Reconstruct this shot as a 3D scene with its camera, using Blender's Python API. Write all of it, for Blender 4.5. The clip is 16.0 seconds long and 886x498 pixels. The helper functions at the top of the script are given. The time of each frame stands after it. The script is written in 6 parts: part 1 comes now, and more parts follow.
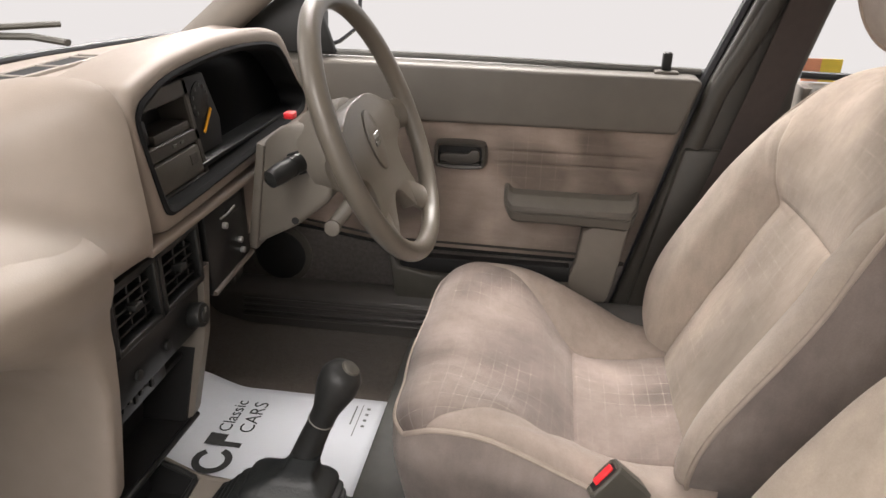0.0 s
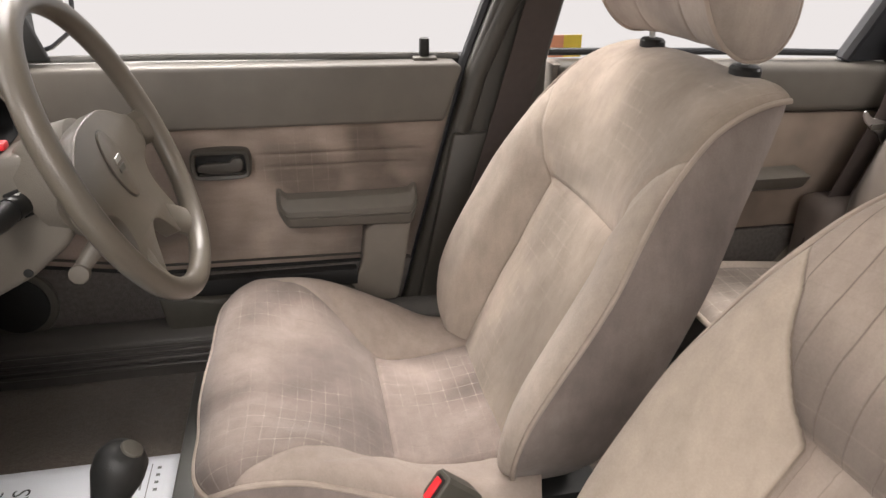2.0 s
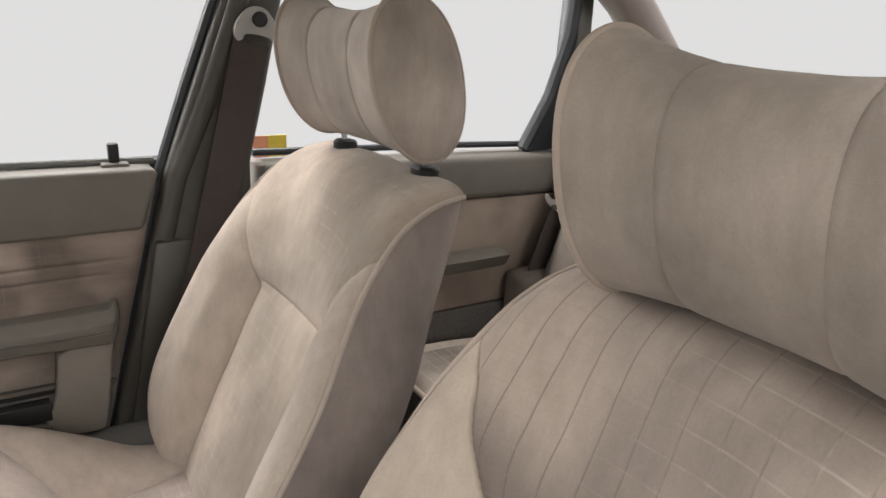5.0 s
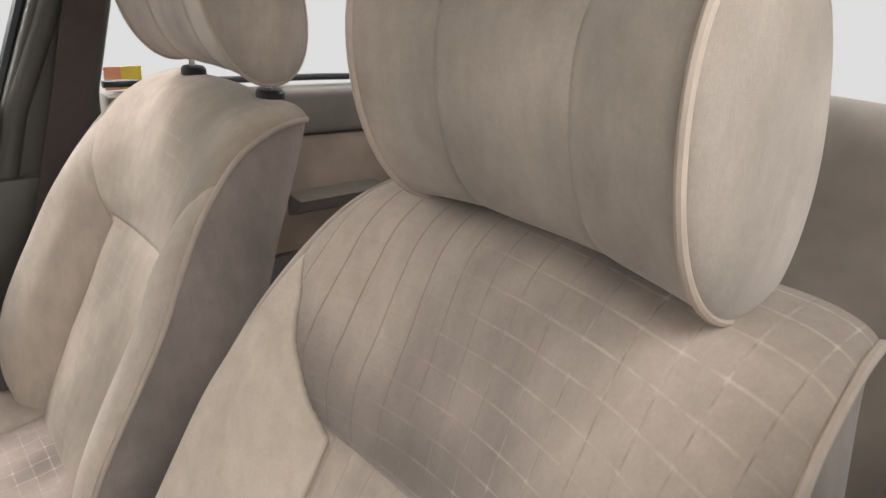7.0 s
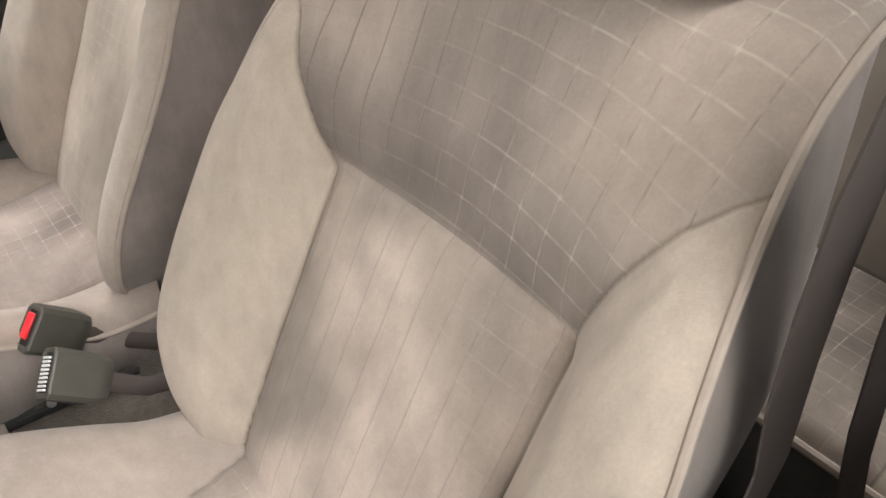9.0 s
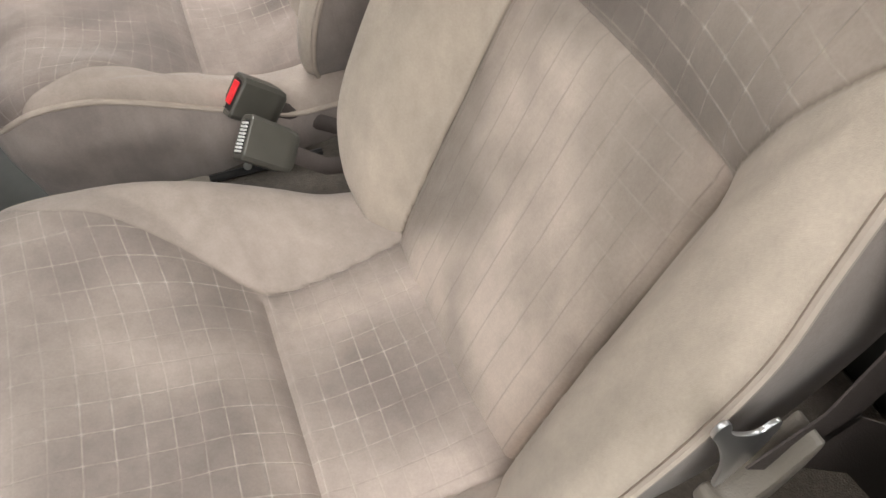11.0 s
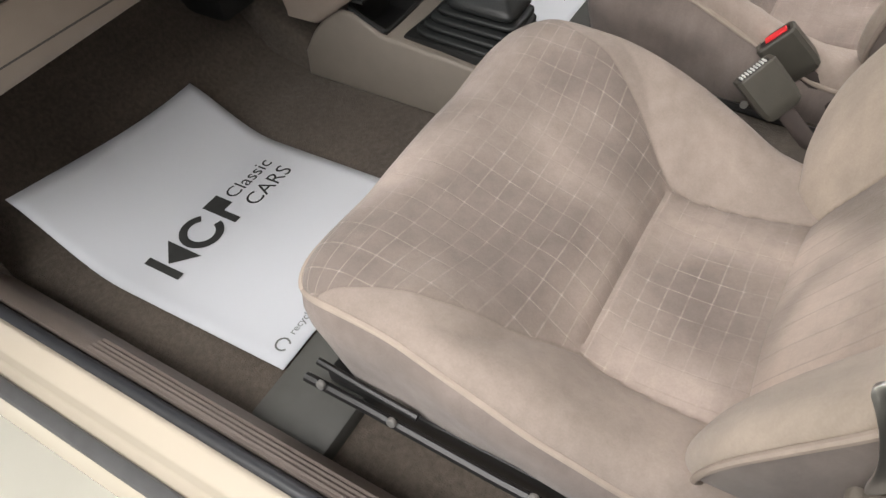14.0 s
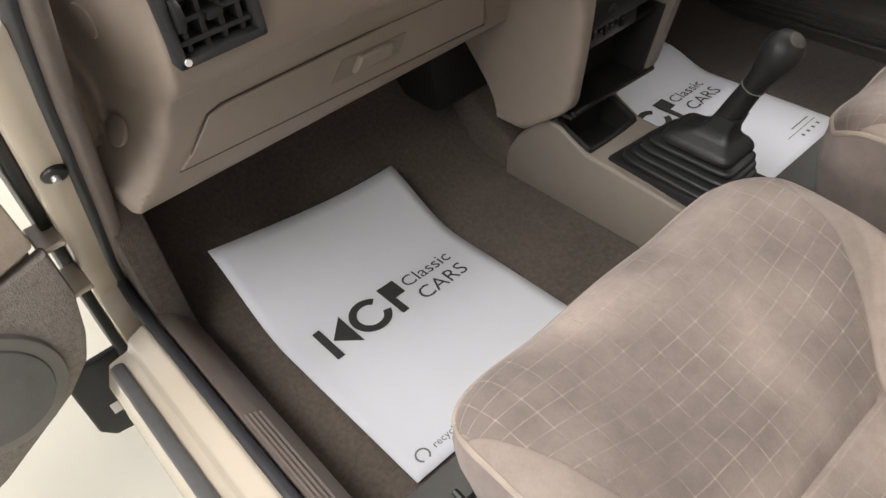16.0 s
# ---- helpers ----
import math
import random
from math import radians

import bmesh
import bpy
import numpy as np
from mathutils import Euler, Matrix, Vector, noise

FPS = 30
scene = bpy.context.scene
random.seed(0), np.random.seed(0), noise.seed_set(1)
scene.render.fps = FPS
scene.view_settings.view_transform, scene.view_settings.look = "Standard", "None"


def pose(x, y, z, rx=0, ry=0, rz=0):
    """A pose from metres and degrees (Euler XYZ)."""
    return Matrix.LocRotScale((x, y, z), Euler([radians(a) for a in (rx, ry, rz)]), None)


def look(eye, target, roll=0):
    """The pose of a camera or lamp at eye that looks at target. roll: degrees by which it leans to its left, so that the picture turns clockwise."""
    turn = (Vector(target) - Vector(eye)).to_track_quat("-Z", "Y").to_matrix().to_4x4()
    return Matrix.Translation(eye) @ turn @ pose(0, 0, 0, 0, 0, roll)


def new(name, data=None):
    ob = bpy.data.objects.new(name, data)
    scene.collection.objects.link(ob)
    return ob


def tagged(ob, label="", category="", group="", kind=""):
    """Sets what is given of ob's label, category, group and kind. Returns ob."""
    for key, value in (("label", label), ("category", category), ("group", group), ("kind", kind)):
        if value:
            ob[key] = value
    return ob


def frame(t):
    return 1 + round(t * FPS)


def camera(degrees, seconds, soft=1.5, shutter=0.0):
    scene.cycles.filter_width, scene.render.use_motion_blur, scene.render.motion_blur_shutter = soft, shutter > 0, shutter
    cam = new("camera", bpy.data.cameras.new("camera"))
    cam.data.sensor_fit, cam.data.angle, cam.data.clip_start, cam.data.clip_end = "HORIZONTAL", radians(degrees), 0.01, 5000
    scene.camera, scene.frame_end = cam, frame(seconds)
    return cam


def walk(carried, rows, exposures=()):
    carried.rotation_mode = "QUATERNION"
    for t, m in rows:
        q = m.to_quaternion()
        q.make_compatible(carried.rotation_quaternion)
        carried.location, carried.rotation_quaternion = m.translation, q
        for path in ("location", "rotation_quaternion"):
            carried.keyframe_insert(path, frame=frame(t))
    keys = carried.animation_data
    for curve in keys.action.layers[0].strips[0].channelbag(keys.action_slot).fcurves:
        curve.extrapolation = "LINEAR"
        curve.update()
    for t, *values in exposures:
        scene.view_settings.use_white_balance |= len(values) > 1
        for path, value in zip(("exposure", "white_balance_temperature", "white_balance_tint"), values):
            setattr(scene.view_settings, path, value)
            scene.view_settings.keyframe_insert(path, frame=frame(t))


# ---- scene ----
cam = camera(63.5, 16.0)
PATH = [
    (0, (0.021, -0.652, 1.098), (-0.243, 1.157, 0.286), 0.9),
    (0.5, (0.008, -0.623, 1.102), (-0.103, 1.197, 0.281), 0.6),
    (1, (-0.001, -0.598, 1.104), (0.051, 1.217, 0.267), 0.5),
    (1.5, (0.0, -0.58, 1.104), (0.2, 1.22, 0.255), 0.3),
    (2, (0.001, -0.569, 1.101), (0.362, 1.207, 0.256), 0.5),
    (2.5, (0.003, -0.563, 1.104), (0.51, 1.188, 0.281), 0.8),
    (3, (0.013, -0.556, 1.109), (0.645, 1.172, 0.325), 0.9),
    (3.5, (0.031, -0.557, 1.113), (0.773, 1.153, 0.388), 1.0),
    (4, (0.046, -0.554, 1.119), (0.883, 1.136, 0.453), 1.0),
    (4.2, (0.052, -0.555, 1.12), (0.925, 1.125, 0.476), 1.0),
    (6.3, (0.104, -0.606, 1.112), (1.275, 0.885, 0.478), 3.3),
    (6.5, (0.113, -0.614, 1.109), (1.289, 0.865, 0.454), 2.8),
    (7, (0.121, -0.626, 1.097), (1.316, 0.796, 0.356), 2.9),
    (7.5, (0.121, -0.629, 1.087), (1.308, 0.739, 0.239), 2.6),
    (8, (0.118, -0.635, 1.07), (1.276, 0.674, 0.098), 2.6),
    (8.5, (0.113, -0.646, 1.059), (1.211, 0.606, -0.048), 1.8),
    (9, (0.098, -0.649, 1.045), (1.13, 0.545, -0.183), 2.0),
    (9.2, (0.098, -0.65, 1.036), (1.095, 0.539, -0.226), 2.3),
    (11.3, (0.115, -0.689, 1.034), (0.415, 0.504, -0.543), -3.8),
    (11.5, (0.117, -0.7, 1.036), (0.326, 0.504, -0.547), -4.3),
    (12, (0.137, -0.72, 1.031), (0.102, 0.485, -0.565), -5.9),
    (12.5, (0.163, -0.747, 1.037), (-0.094, 0.434, -0.556), -6.7),
    (13, (0.18, -0.779, 1.034), (-0.279, 0.362, -0.543), -7.1),
    (13.5, (0.19, -0.818, 1.038), (-0.43, 0.287, -0.51), -6.7),
    (14, (0.199, -0.828, 1.044), (-0.558, 0.224, -0.479), -6.6),
    (14.5, (0.197, -0.817, 1.051), (-0.684, 0.179, -0.443), -6.7),
    (15, (0.186, -0.793, 1.061), (-0.8, 0.152, -0.4), -6.9),
    (15.5, (0.164, -0.778, 1.07), (-0.919, 0.12, -0.351), -7.3),
    (16, (0.139, -0.774, 1.082), (-1.023, 0.093, -0.295), -7.5),
]
walk(cam, [(t, look(eye, target, roll)) for t, eye, target, roll in PATH], [
    (0.0, 0.50, 6680, 14), (1.0, 0.52, 6780, 15), (2.0, 0.50, 6720, 14.5), (3.5, 0.44, 6560, 12), (6.5, 0.34, 6450, 10), (9.0, 0.46, 6400, 9.5),
    (11.5, 0.26, 6350, 8), (12.5, 0.19, 6320, 8), (13.5, 0.18, 6420, 10), (15.0, 0.18, 6620, 13.5), (16.0, 0.20, 6600, 13)])

# ---- world and light ----
world = bpy.data.worlds.new("showroom_air")
scene.world = world
world.use_nodes = True
world.node_tree.nodes["Background"].inputs[0].default_value = (1.0, 0.985, 0.96, 1)
world.node_tree.nodes["Background"].inputs[1].default_value = 0.25


def lamp(name, eye, target, w, h, watts, color=(1, 0.975, 0.94)):
    d = bpy.data.lights.new(name, "AREA")
    d.shape, d.size, d.size_y, d.energy, d.color = "RECTANGLE", w, h, watts, color
    ob = new(name, d)
    ob.matrix_world = look(eye, target)
    return ob


# unseen area lamps, added and tuned to light the cabin; no fittings are known
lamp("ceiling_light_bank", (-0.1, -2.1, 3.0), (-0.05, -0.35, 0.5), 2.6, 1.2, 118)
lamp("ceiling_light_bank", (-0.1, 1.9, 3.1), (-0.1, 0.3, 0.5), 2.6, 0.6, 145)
# this and the next-but-one hang low, added to reach in under the roof
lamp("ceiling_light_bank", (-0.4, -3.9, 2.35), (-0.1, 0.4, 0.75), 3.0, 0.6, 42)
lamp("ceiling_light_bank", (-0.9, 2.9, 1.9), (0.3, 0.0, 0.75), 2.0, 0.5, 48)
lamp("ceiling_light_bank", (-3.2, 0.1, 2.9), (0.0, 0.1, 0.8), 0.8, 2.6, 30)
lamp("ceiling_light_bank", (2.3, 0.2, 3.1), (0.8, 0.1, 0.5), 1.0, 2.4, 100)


# ---- materials ----
def mat(name, base, rough=0.6, metal=0.0, vary=0.12, scale=30.0, bump=0.0, bscale=400.0, sheen=0.0, big=3.0, coat=0.0, spec=0.5, grain=0.0, brush=(1, 1, 0.35)):
    """A principled surface with colour variation at two scales and a fine relief."""
    m = bpy.data.materials.new(name)
    m.use_nodes = True
    nt = m.node_tree
    b = nt.nodes["Principled BSDF"]
    b.inputs["Roughness"].default_value = rough
    b.inputs["Metallic"].default_value = metal
    b.inputs["Sheen Weight"].default_value = sheen
    b.inputs["Sheen Roughness"].default_value = 0.5
    b.inputs["Coat Weight"].default_value = coat
    b.inputs["Specular IOR Level"].default_value = spec
    tc = nt.nodes.new("ShaderNodeTexCoord")
    n1 = nt.nodes.new("ShaderNodeTexNoise")
    n1.inputs["Scale"].default_value, n1.inputs["Detail"].default_value = scale, 6
    n2 = nt.nodes.new("ShaderNodeTexNoise")
    n2.inputs["Scale"].default_value, n2.inputs["Detail"].default_value = big, 3
    add = nt.nodes.new("ShaderNodeMath")
    add.operation = "ADD"
    ramp = nt.nodes.new("ShaderNodeMapRange")
    ramp.inputs["From Min"].default_value, ramp.inputs["From Max"].default_value = 0.7, 1.3
    ramp.inputs["To Min"].default_value, ramp.inputs["To Max"].default_value = 1 - vary, 1 + vary
    mul = nt.nodes.new("ShaderNodeVectorMath")
    mul.operation = "SCALE"
    mul.inputs[0].default_value = base
    for n in (n1, n2):
        nt.links.new(tc.outputs["Object"], n.inputs["Vector"])
    nt.links.new(n1.outputs["Fac"], add.inputs[0])
    nt.links.new(n2.outputs["Fac"], add.inputs[1])
    nt.links.new(add.outputs[0], ramp.inputs["Value"])
    level = ramp.outputs[0]
    if grain:
        # brushed pile: fine streaks and small mottled marks
        for size, part_, stretch in ((420.0, 0.6, (1, 1, 1)), (55.0, 1.0, brush)):
            mp = nt.nodes.new("ShaderNodeMapping")
            mp.inputs["Scale"].default_value = stretch
            nt.links.new(tc.outputs["Object"], mp.inputs["Vector"])
            ng = nt.nodes.new("ShaderNodeTexNoise")
            ng.inputs["Scale"].default_value, ng.inputs["Detail"].default_value, ng.inputs["Roughness"].default_value = size, 5, 0.65
            nt.links.new(mp.outputs[0], ng.inputs["Vector"])
            rg = nt.nodes.new("ShaderNodeMapRange")
            rg.inputs["From Min"].default_value, rg.inputs["From Max"].default_value = 0.3, 0.7
            rg.inputs["To Min"].default_value, rg.inputs["To Max"].default_value = 1 - grain * part_, 1 + grain * part_
            nt.links.new(ng.outputs["Fac"], rg.inputs["Value"])
            mm = nt.nodes.new("ShaderNodeMath")
            mm.operation = "MULTIPLY"
            nt.links.new(level, mm.inputs[0])
            nt.links.new(rg.outputs[0], mm.inputs[1])
            level = mm.outputs[0]
    nt.links.new(level, mul.inputs["Scale"])
    nt.links.new(mul.outputs[0], b.inputs["Base Color"])
    if bump:
        n3 = nt.nodes.new("ShaderNodeTexNoise")
        n3.inputs["Scale"].default_value, n3.inputs["Detail"].default_value = bscale, 3
        nt.links.new(tc.outputs["Object"], n3.inputs["Vector"])
        bp = nt.nodes.new("ShaderNodeBump")
        bp.inputs["Strength"].default_value, bp.inputs["Distance"].default_value = bump, 0.002
        nt.links.new(n3.outputs["Fac"], bp.inputs["Height"])
        nt.links.new(bp.outputs[0], b.inputs["Normal"])
    return m


def velour(name, plain, insert, line, cu, cv, seamed=True, nap=0.22, lines=0.75, least=0.06, stitch=0.65, lean=0.0, groove_tone=0.3, cross=0.6, broad=0.0021, brush=(1, 1, 0.35)):
    """Velour: plain pile, and inside the seams (attribute edge below 0) a woven check of cu x cv metres in UV metres."""
    m = mat(name, plain, 0.95, vary=0.16, scale=9.0, bump=0.3, bscale=1500.0, sheen=0.16, big=5.0, spec=0.1, grain=0.09, brush=brush)
    nt = m.node_tree
    N, L = nt.nodes.new, nt.links.new
    b = nt.nodes["Principled BSDF"]
    plain_out = b.inputs["Base Color"].links[0].from_socket
    tone = plain_out.node.inputs["Scale"].links[0].from_socket
    uv = N("ShaderNodeUVMap")
    uv.uv_map = "metres"
    sep = N("ShaderNodeSeparateXYZ")
    L(uv.outputs[0], sep.inputs[0])
    tco = N("ShaderNodeTexCoord")
    info = N("ShaderNodeObjectInfo")
    shift = N("ShaderNodeVectorMath")
    shift.operation = "MULTIPLY_ADD"
    L(info.outputs["Location"], shift.inputs[0])
    shift.inputs[1].default_value = (4.7, 4.3, 5.1)
    L(tco.outputs["Object"], shift.inputs[2])
    moved = shift.outputs[0]

    def math_(op, a, c, clamp=False):
        n = N("ShaderNodeMath")
        n.operation, n.use_clamp = op, clamp
        for i, v in enumerate((a, c)):
            if isinstance(v, (int, float)):
                n.inputs[i].default_value = v
            elif v is not None:
                L(v, n.inputs[i])
        return n.outputs[0]

    wob = N("ShaderNodeTexNoise")
    wob.inputs["Scale"].default_value = 18
    L(moved, wob.inputs["Vector"])
    wobble = math_("MULTIPLY", math_("SUBTRACT", wob.outputs["Fac"], 0.5), 0.003)

    def rule(coord, cell, width):
        """1 on thin ruled lines one cell apart, 0 between."""
        f = math_("FRACT", math_("DIVIDE", math_("ADD", coord, wobble), cell), None)
        d = math_("MULTIPLY", math_("ABSOLUTE", math_("SUBTRACT", f, 0.5), None), cell)
        return math_("SUBTRACT", 1.0, math_("DIVIDE", d, width), True)

    lu, lv, dot = rule(sep.outputs[0], cu, 0.0011), math_("MULTIPLY", rule(sep.outputs[1], cv, broad), cross), math_("MULTIPLY", rule(sep.outputs[0], cu, 0.0022), rule(sep.outputs[1], cv, 0.0026))
    patch = N("ShaderNodeTexNoise")
    patch.inputs["Scale"].default_value, patch.inputs["Detail"].default_value = 6.5, 2
    L(moved, patch.inputs["Vector"])
    fade = N("ShaderNodeMapRange")
    fade.inputs["From Min"].default_value, fade.inputs["From Max"].default_value = 0.43, 0.66
    fade.inputs["To Min"].default_value, fade.inputs["To Max"].default_value = least, 1.0
    L(patch.outputs["Fac"], fade.inputs["Value"])
    # threads are broken and uneven along their length
    frayed = N("ShaderNodeTexNoise")
    frayed.inputs["Scale"].default_value, frayed.inputs["Detail"].default_value = 70, 3
    L(moved, frayed.inputs["Vector"])
    thread = N("ShaderNodeMapRange")
    thread.inputs["From Min"].default_value, thread.inputs["From Max"].default_value = 0.36, 0.62
    thread.inputs["To Min"].default_value, thread.inputs["To Max"].default_value = 0.3, 1.0
    L(frayed.outputs["Fac"], thread.inputs["Value"])
    full_v = full_u = math_("MULTIPLY", fade.outputs[0], thread.outputs[0])
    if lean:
        # sheen of the brushed pile is painted in: upright rules are dark grooves on one half, lighter elsewhere
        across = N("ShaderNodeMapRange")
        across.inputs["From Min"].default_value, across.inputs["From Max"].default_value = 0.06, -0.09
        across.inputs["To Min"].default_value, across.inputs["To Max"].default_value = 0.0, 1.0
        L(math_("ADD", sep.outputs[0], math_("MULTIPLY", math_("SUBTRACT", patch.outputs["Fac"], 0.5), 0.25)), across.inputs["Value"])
        # the panel under the cross seam is paler and its check is faint
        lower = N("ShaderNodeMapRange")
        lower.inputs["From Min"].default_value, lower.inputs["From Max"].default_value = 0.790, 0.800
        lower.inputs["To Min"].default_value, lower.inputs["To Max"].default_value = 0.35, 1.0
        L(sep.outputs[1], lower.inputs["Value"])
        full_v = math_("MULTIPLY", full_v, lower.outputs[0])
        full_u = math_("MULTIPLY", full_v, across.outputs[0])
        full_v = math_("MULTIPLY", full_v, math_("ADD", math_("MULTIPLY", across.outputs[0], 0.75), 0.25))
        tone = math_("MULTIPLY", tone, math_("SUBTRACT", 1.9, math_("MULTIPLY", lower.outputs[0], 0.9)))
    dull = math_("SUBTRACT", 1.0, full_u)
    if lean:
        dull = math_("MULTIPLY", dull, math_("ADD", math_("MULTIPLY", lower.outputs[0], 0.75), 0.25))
    check = math_("MULTIPLY", math_("ADD", math_("MAXIMUM", math_("MULTIPLY", lu, full_u), math_("MULTIPLY", lv, full_v)), math_("MULTIPLY", math_("MULTIPLY", dot, full_v), 0.9)), lines, True)
    # nap: brushed areas of the pile lie the other way and look lighter or greyer
    napn = N("ShaderNodeTexNoise")
    napn.inputs["Scale"].default_value, napn.inputs["Detail"].default_value, napn.inputs["Distortion"].default_value = 5, 2, 0.3
    L(moved, napn.inputs["Vector"])
    napr = N("ShaderNodeMapRange")
    napr.inputs["From Min"].default_value, napr.inputs["From Max"].default_value = 0.38, 0.62
    napr.inputs["To Min"].default_value, napr.inputs["To Max"].default_value = 1 - nap, 1 + nap * 0.6
    L(napn.outputs["Fac"], napr.inputs["Value"])
    sc = N("ShaderNodeVectorMath")
    sc.operation = "SCALE"
    sc.inputs[0].default_value = insert
    L(math_("MULTIPLY", napr.outputs[0], tone), sc.inputs["Scale"])
    mix = N("ShaderNodeMix")
    mix.data_type = "RGBA"
    L(check, mix.inputs[0])
    L(sc.outputs[0], mix.inputs[6])
    mix.inputs[7].default_value = (*line, 1)
    # where the pile lies flat the ruled lines show as thin dark grooves instead
    groove = math_("MULTIPLY", math_("MAXIMUM", lu, math_("MULTIPLY", lv, 0.2)), math_("MULTIPLY", dull, groove_tone), True)
    mixg = N("ShaderNodeMix")
    mixg.data_type = "RGBA"
    L(groove, mixg.inputs[0])
    L(mix.outputs[2], mixg.inputs[6])
    mixg.inputs[7].default_value = (insert[0] * 0.5, insert[1] * 0.49, insert[2] * 0.48, 1)
    out = mixg.outputs[2]
    hgt = math_("MULTIPLY", math_("ADD", check, groove), -1.0)
    if seamed:
        at = N("ShaderNodeAttribute")
        at.attribute_name = "edge"
        inside = math_("LESS_THAN", at.outputs["Fac"], 0.0)
        mix2 = N("ShaderNodeMix")
        mix2.data_type = "RGBA"
        L(inside, mix2.inputs[0])
        L(plain_out, mix2.inputs[6])
        L(out, mix2.inputs[7])
        seam = math_("SUBTRACT", 1.0, math_("DIVIDE", math_("ABSOLUTE", at.outputs["Fac"], None), 0.003), True)
        mix3 = N("ShaderNodeMix")
        mix3.data_type = "RGBA"
        L(math_("MULTIPLY", seam, stitch), mix3.inputs[0])
        L(mix2.outputs[2], mix3.inputs[6])
        mix3.inputs[7].default_value = (plain[0] * 0.4, plain[1] * 0.38, plain[2] * 0.36, 1)
        out = mix3.outputs[2]
        hgt = math_("MULTIPLY", hgt, inside)
    L(out, b.inputs["Base Color"])
    bp = N("ShaderNodeBump")
    bp.inputs["Strength"].default_value, bp.inputs["Distance"].default_value = 0.3, 0.003
    L(hgt, bp.inputs["Height"])
    old = b.inputs["Normal"].links[0].from_node
    L(bp.outputs[0], old.inputs["Normal"])
    return m


PLAIN = (0.43, 0.369, 0.313)
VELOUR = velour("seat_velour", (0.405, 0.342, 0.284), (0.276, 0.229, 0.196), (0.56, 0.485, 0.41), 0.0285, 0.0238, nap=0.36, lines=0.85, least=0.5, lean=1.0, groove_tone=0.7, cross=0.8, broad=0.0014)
VELOUR_CUSHION = velour("cushion_velour", (0.33, 0.276, 0.242), (0.340, 0.283, 0.251), (0.58, 0.50, 0.43), 0.0285, 0.0228, nap=0.28, lines=0.62, least=0.35, stitch=0.22, cross=0.9, broad=0.0013)
VELOUR_CUSHION_FADED = velour("worn_cushion_velour", (0.350, 0.290, 0.252), (0.285, 0.232, 0.207), (0.48, 0.41, 0.35), 0.0285, 0.0228, nap=0.34, lines=0.62, least=0.25, stitch=0.25, cross=0.7, broad=0.0014)
VELOUR_FADED = velour("worn_velour", PLAIN, (0.36, 0.30, 0.25), (0.55, 0.455, 0.37), 0.0285, 0.0238, nap=0.2, lines=0.42, stitch=0.4)
VELOUR_PLAIN = mat("plain_velour", PLAIN, 0.95, vary=0.2, scale=12, bump=0.3, bscale=1500, sheen=0.16, big=6, spec=0.1, grain=0.09)
VELOUR_BENCH = velour("bench_velour", PLAIN, (0.29, 0.245, 0.213), (0.62, 0.53, 0.45), 0.0285, 0.031, nap=0.3, lines=0.8, least=0.6)
HEADREST = mat("headrest_velour", (0.335, 0.287, 0.25), 0.95, vary=0.3, scale=9, bump=0.3, bscale=1500, sheen=0.16, big=6, spec=0.1, grain=0.09)
# the seat velour again, darkened in colour for the shaded upright sides
VELOUR_SIDE_SHADED = mat("shaded_side_velour", (0.25, 0.21, 0.19), 0.95, vary=0.22, scale=12, bump=0.3, bscale=1500, sheen=0.16, big=6, spec=0.1, grain=0.09)
PIPING = mat("piping_cloth", (0.385, 0.322, 0.272), 0.8, vary=0.1, scale=60, bump=0.2)
CARD = velour("door_card_velour", (0.3, 0.25, 0.21), (0.33, 0.268, 0.228), (0.42, 0.35, 0.30), 0.0285, 0.0238, seamed=False, nap=0.5, lines=0.25, groove_tone=0.12, brush=(0.3, 1, 1))
VINYL = mat("taupe_vinyl", (0.2, 0.175, 0.148), 0.5, vary=0.06, scale=40, bump=0.25, bscale=700)
ARMREST = mat("worn_taupe_plastic", (0.118, 0.107, 0.091), 0.42, vary=0.1, scale=40, bump=0.25, bscale=700)
DASH = mat("beige_dash_vinyl", (0.258, 0.215, 0.180), 0.5, vary=0.06, scale=30, bump=0.12, bscale=700)
DOORTRIM = mat("olive_taupe_vinyl", (0.132, 0.120, 0.103), 0.58, vary=0.08, scale=25, bump=0.25, bscale=700)
WHEEL = mat("beige_wheel_plastic", (0.132, 0.116, 0.094), 0.3, vary=0.06, scale=30, bump=0.2, bscale=500)
COWL = mat("taupe_cowl_plastic", (0.150, 0.134, 0.112), 0.5, vary=0.08, scale=30, bump=0.25, bscale=600)
VENT = mat("black_vent_plastic", (0.010, 0.0105, 0.0103), 0.34, vary=0.1, scale=50, spec=0.4)
SLATE = mat("slate_vent_plastic", (0.032, 0.034, 0.035), 0.42, vary=0.1, scale=50, spec=0.4)
DARK = mat("charcoal_plastic", (0.015, 0.0155, 0.015), 0.45, vary=0.12, scale=50, bump=0.15, bscale=700, spec=0.35)
PILLAR = mat("dark_taupe_plastic", (0.055, 0.0505, 0.043), 0.4, vary=0.08, scale=40, bump=0.25, bscale=600)
OLIVE = mat("dark_olive_plastic", (0.075, 0.07, 0.058), 0.45, vary=0.1, scale=50, bump=0.2, bscale=600)
# black plastic, also put into recesses and openings in place of their shade
BLACK = mat("black_plastic_and_recess_shade", (0.012, 0.012, 0.012), 0.6)
RUBBER = mat("black_rubber", (0.013, 0.0145, 0.0145), 0.42, vary=0.15, scale=40, bump=0.2, bscale=300, spec=0.4)
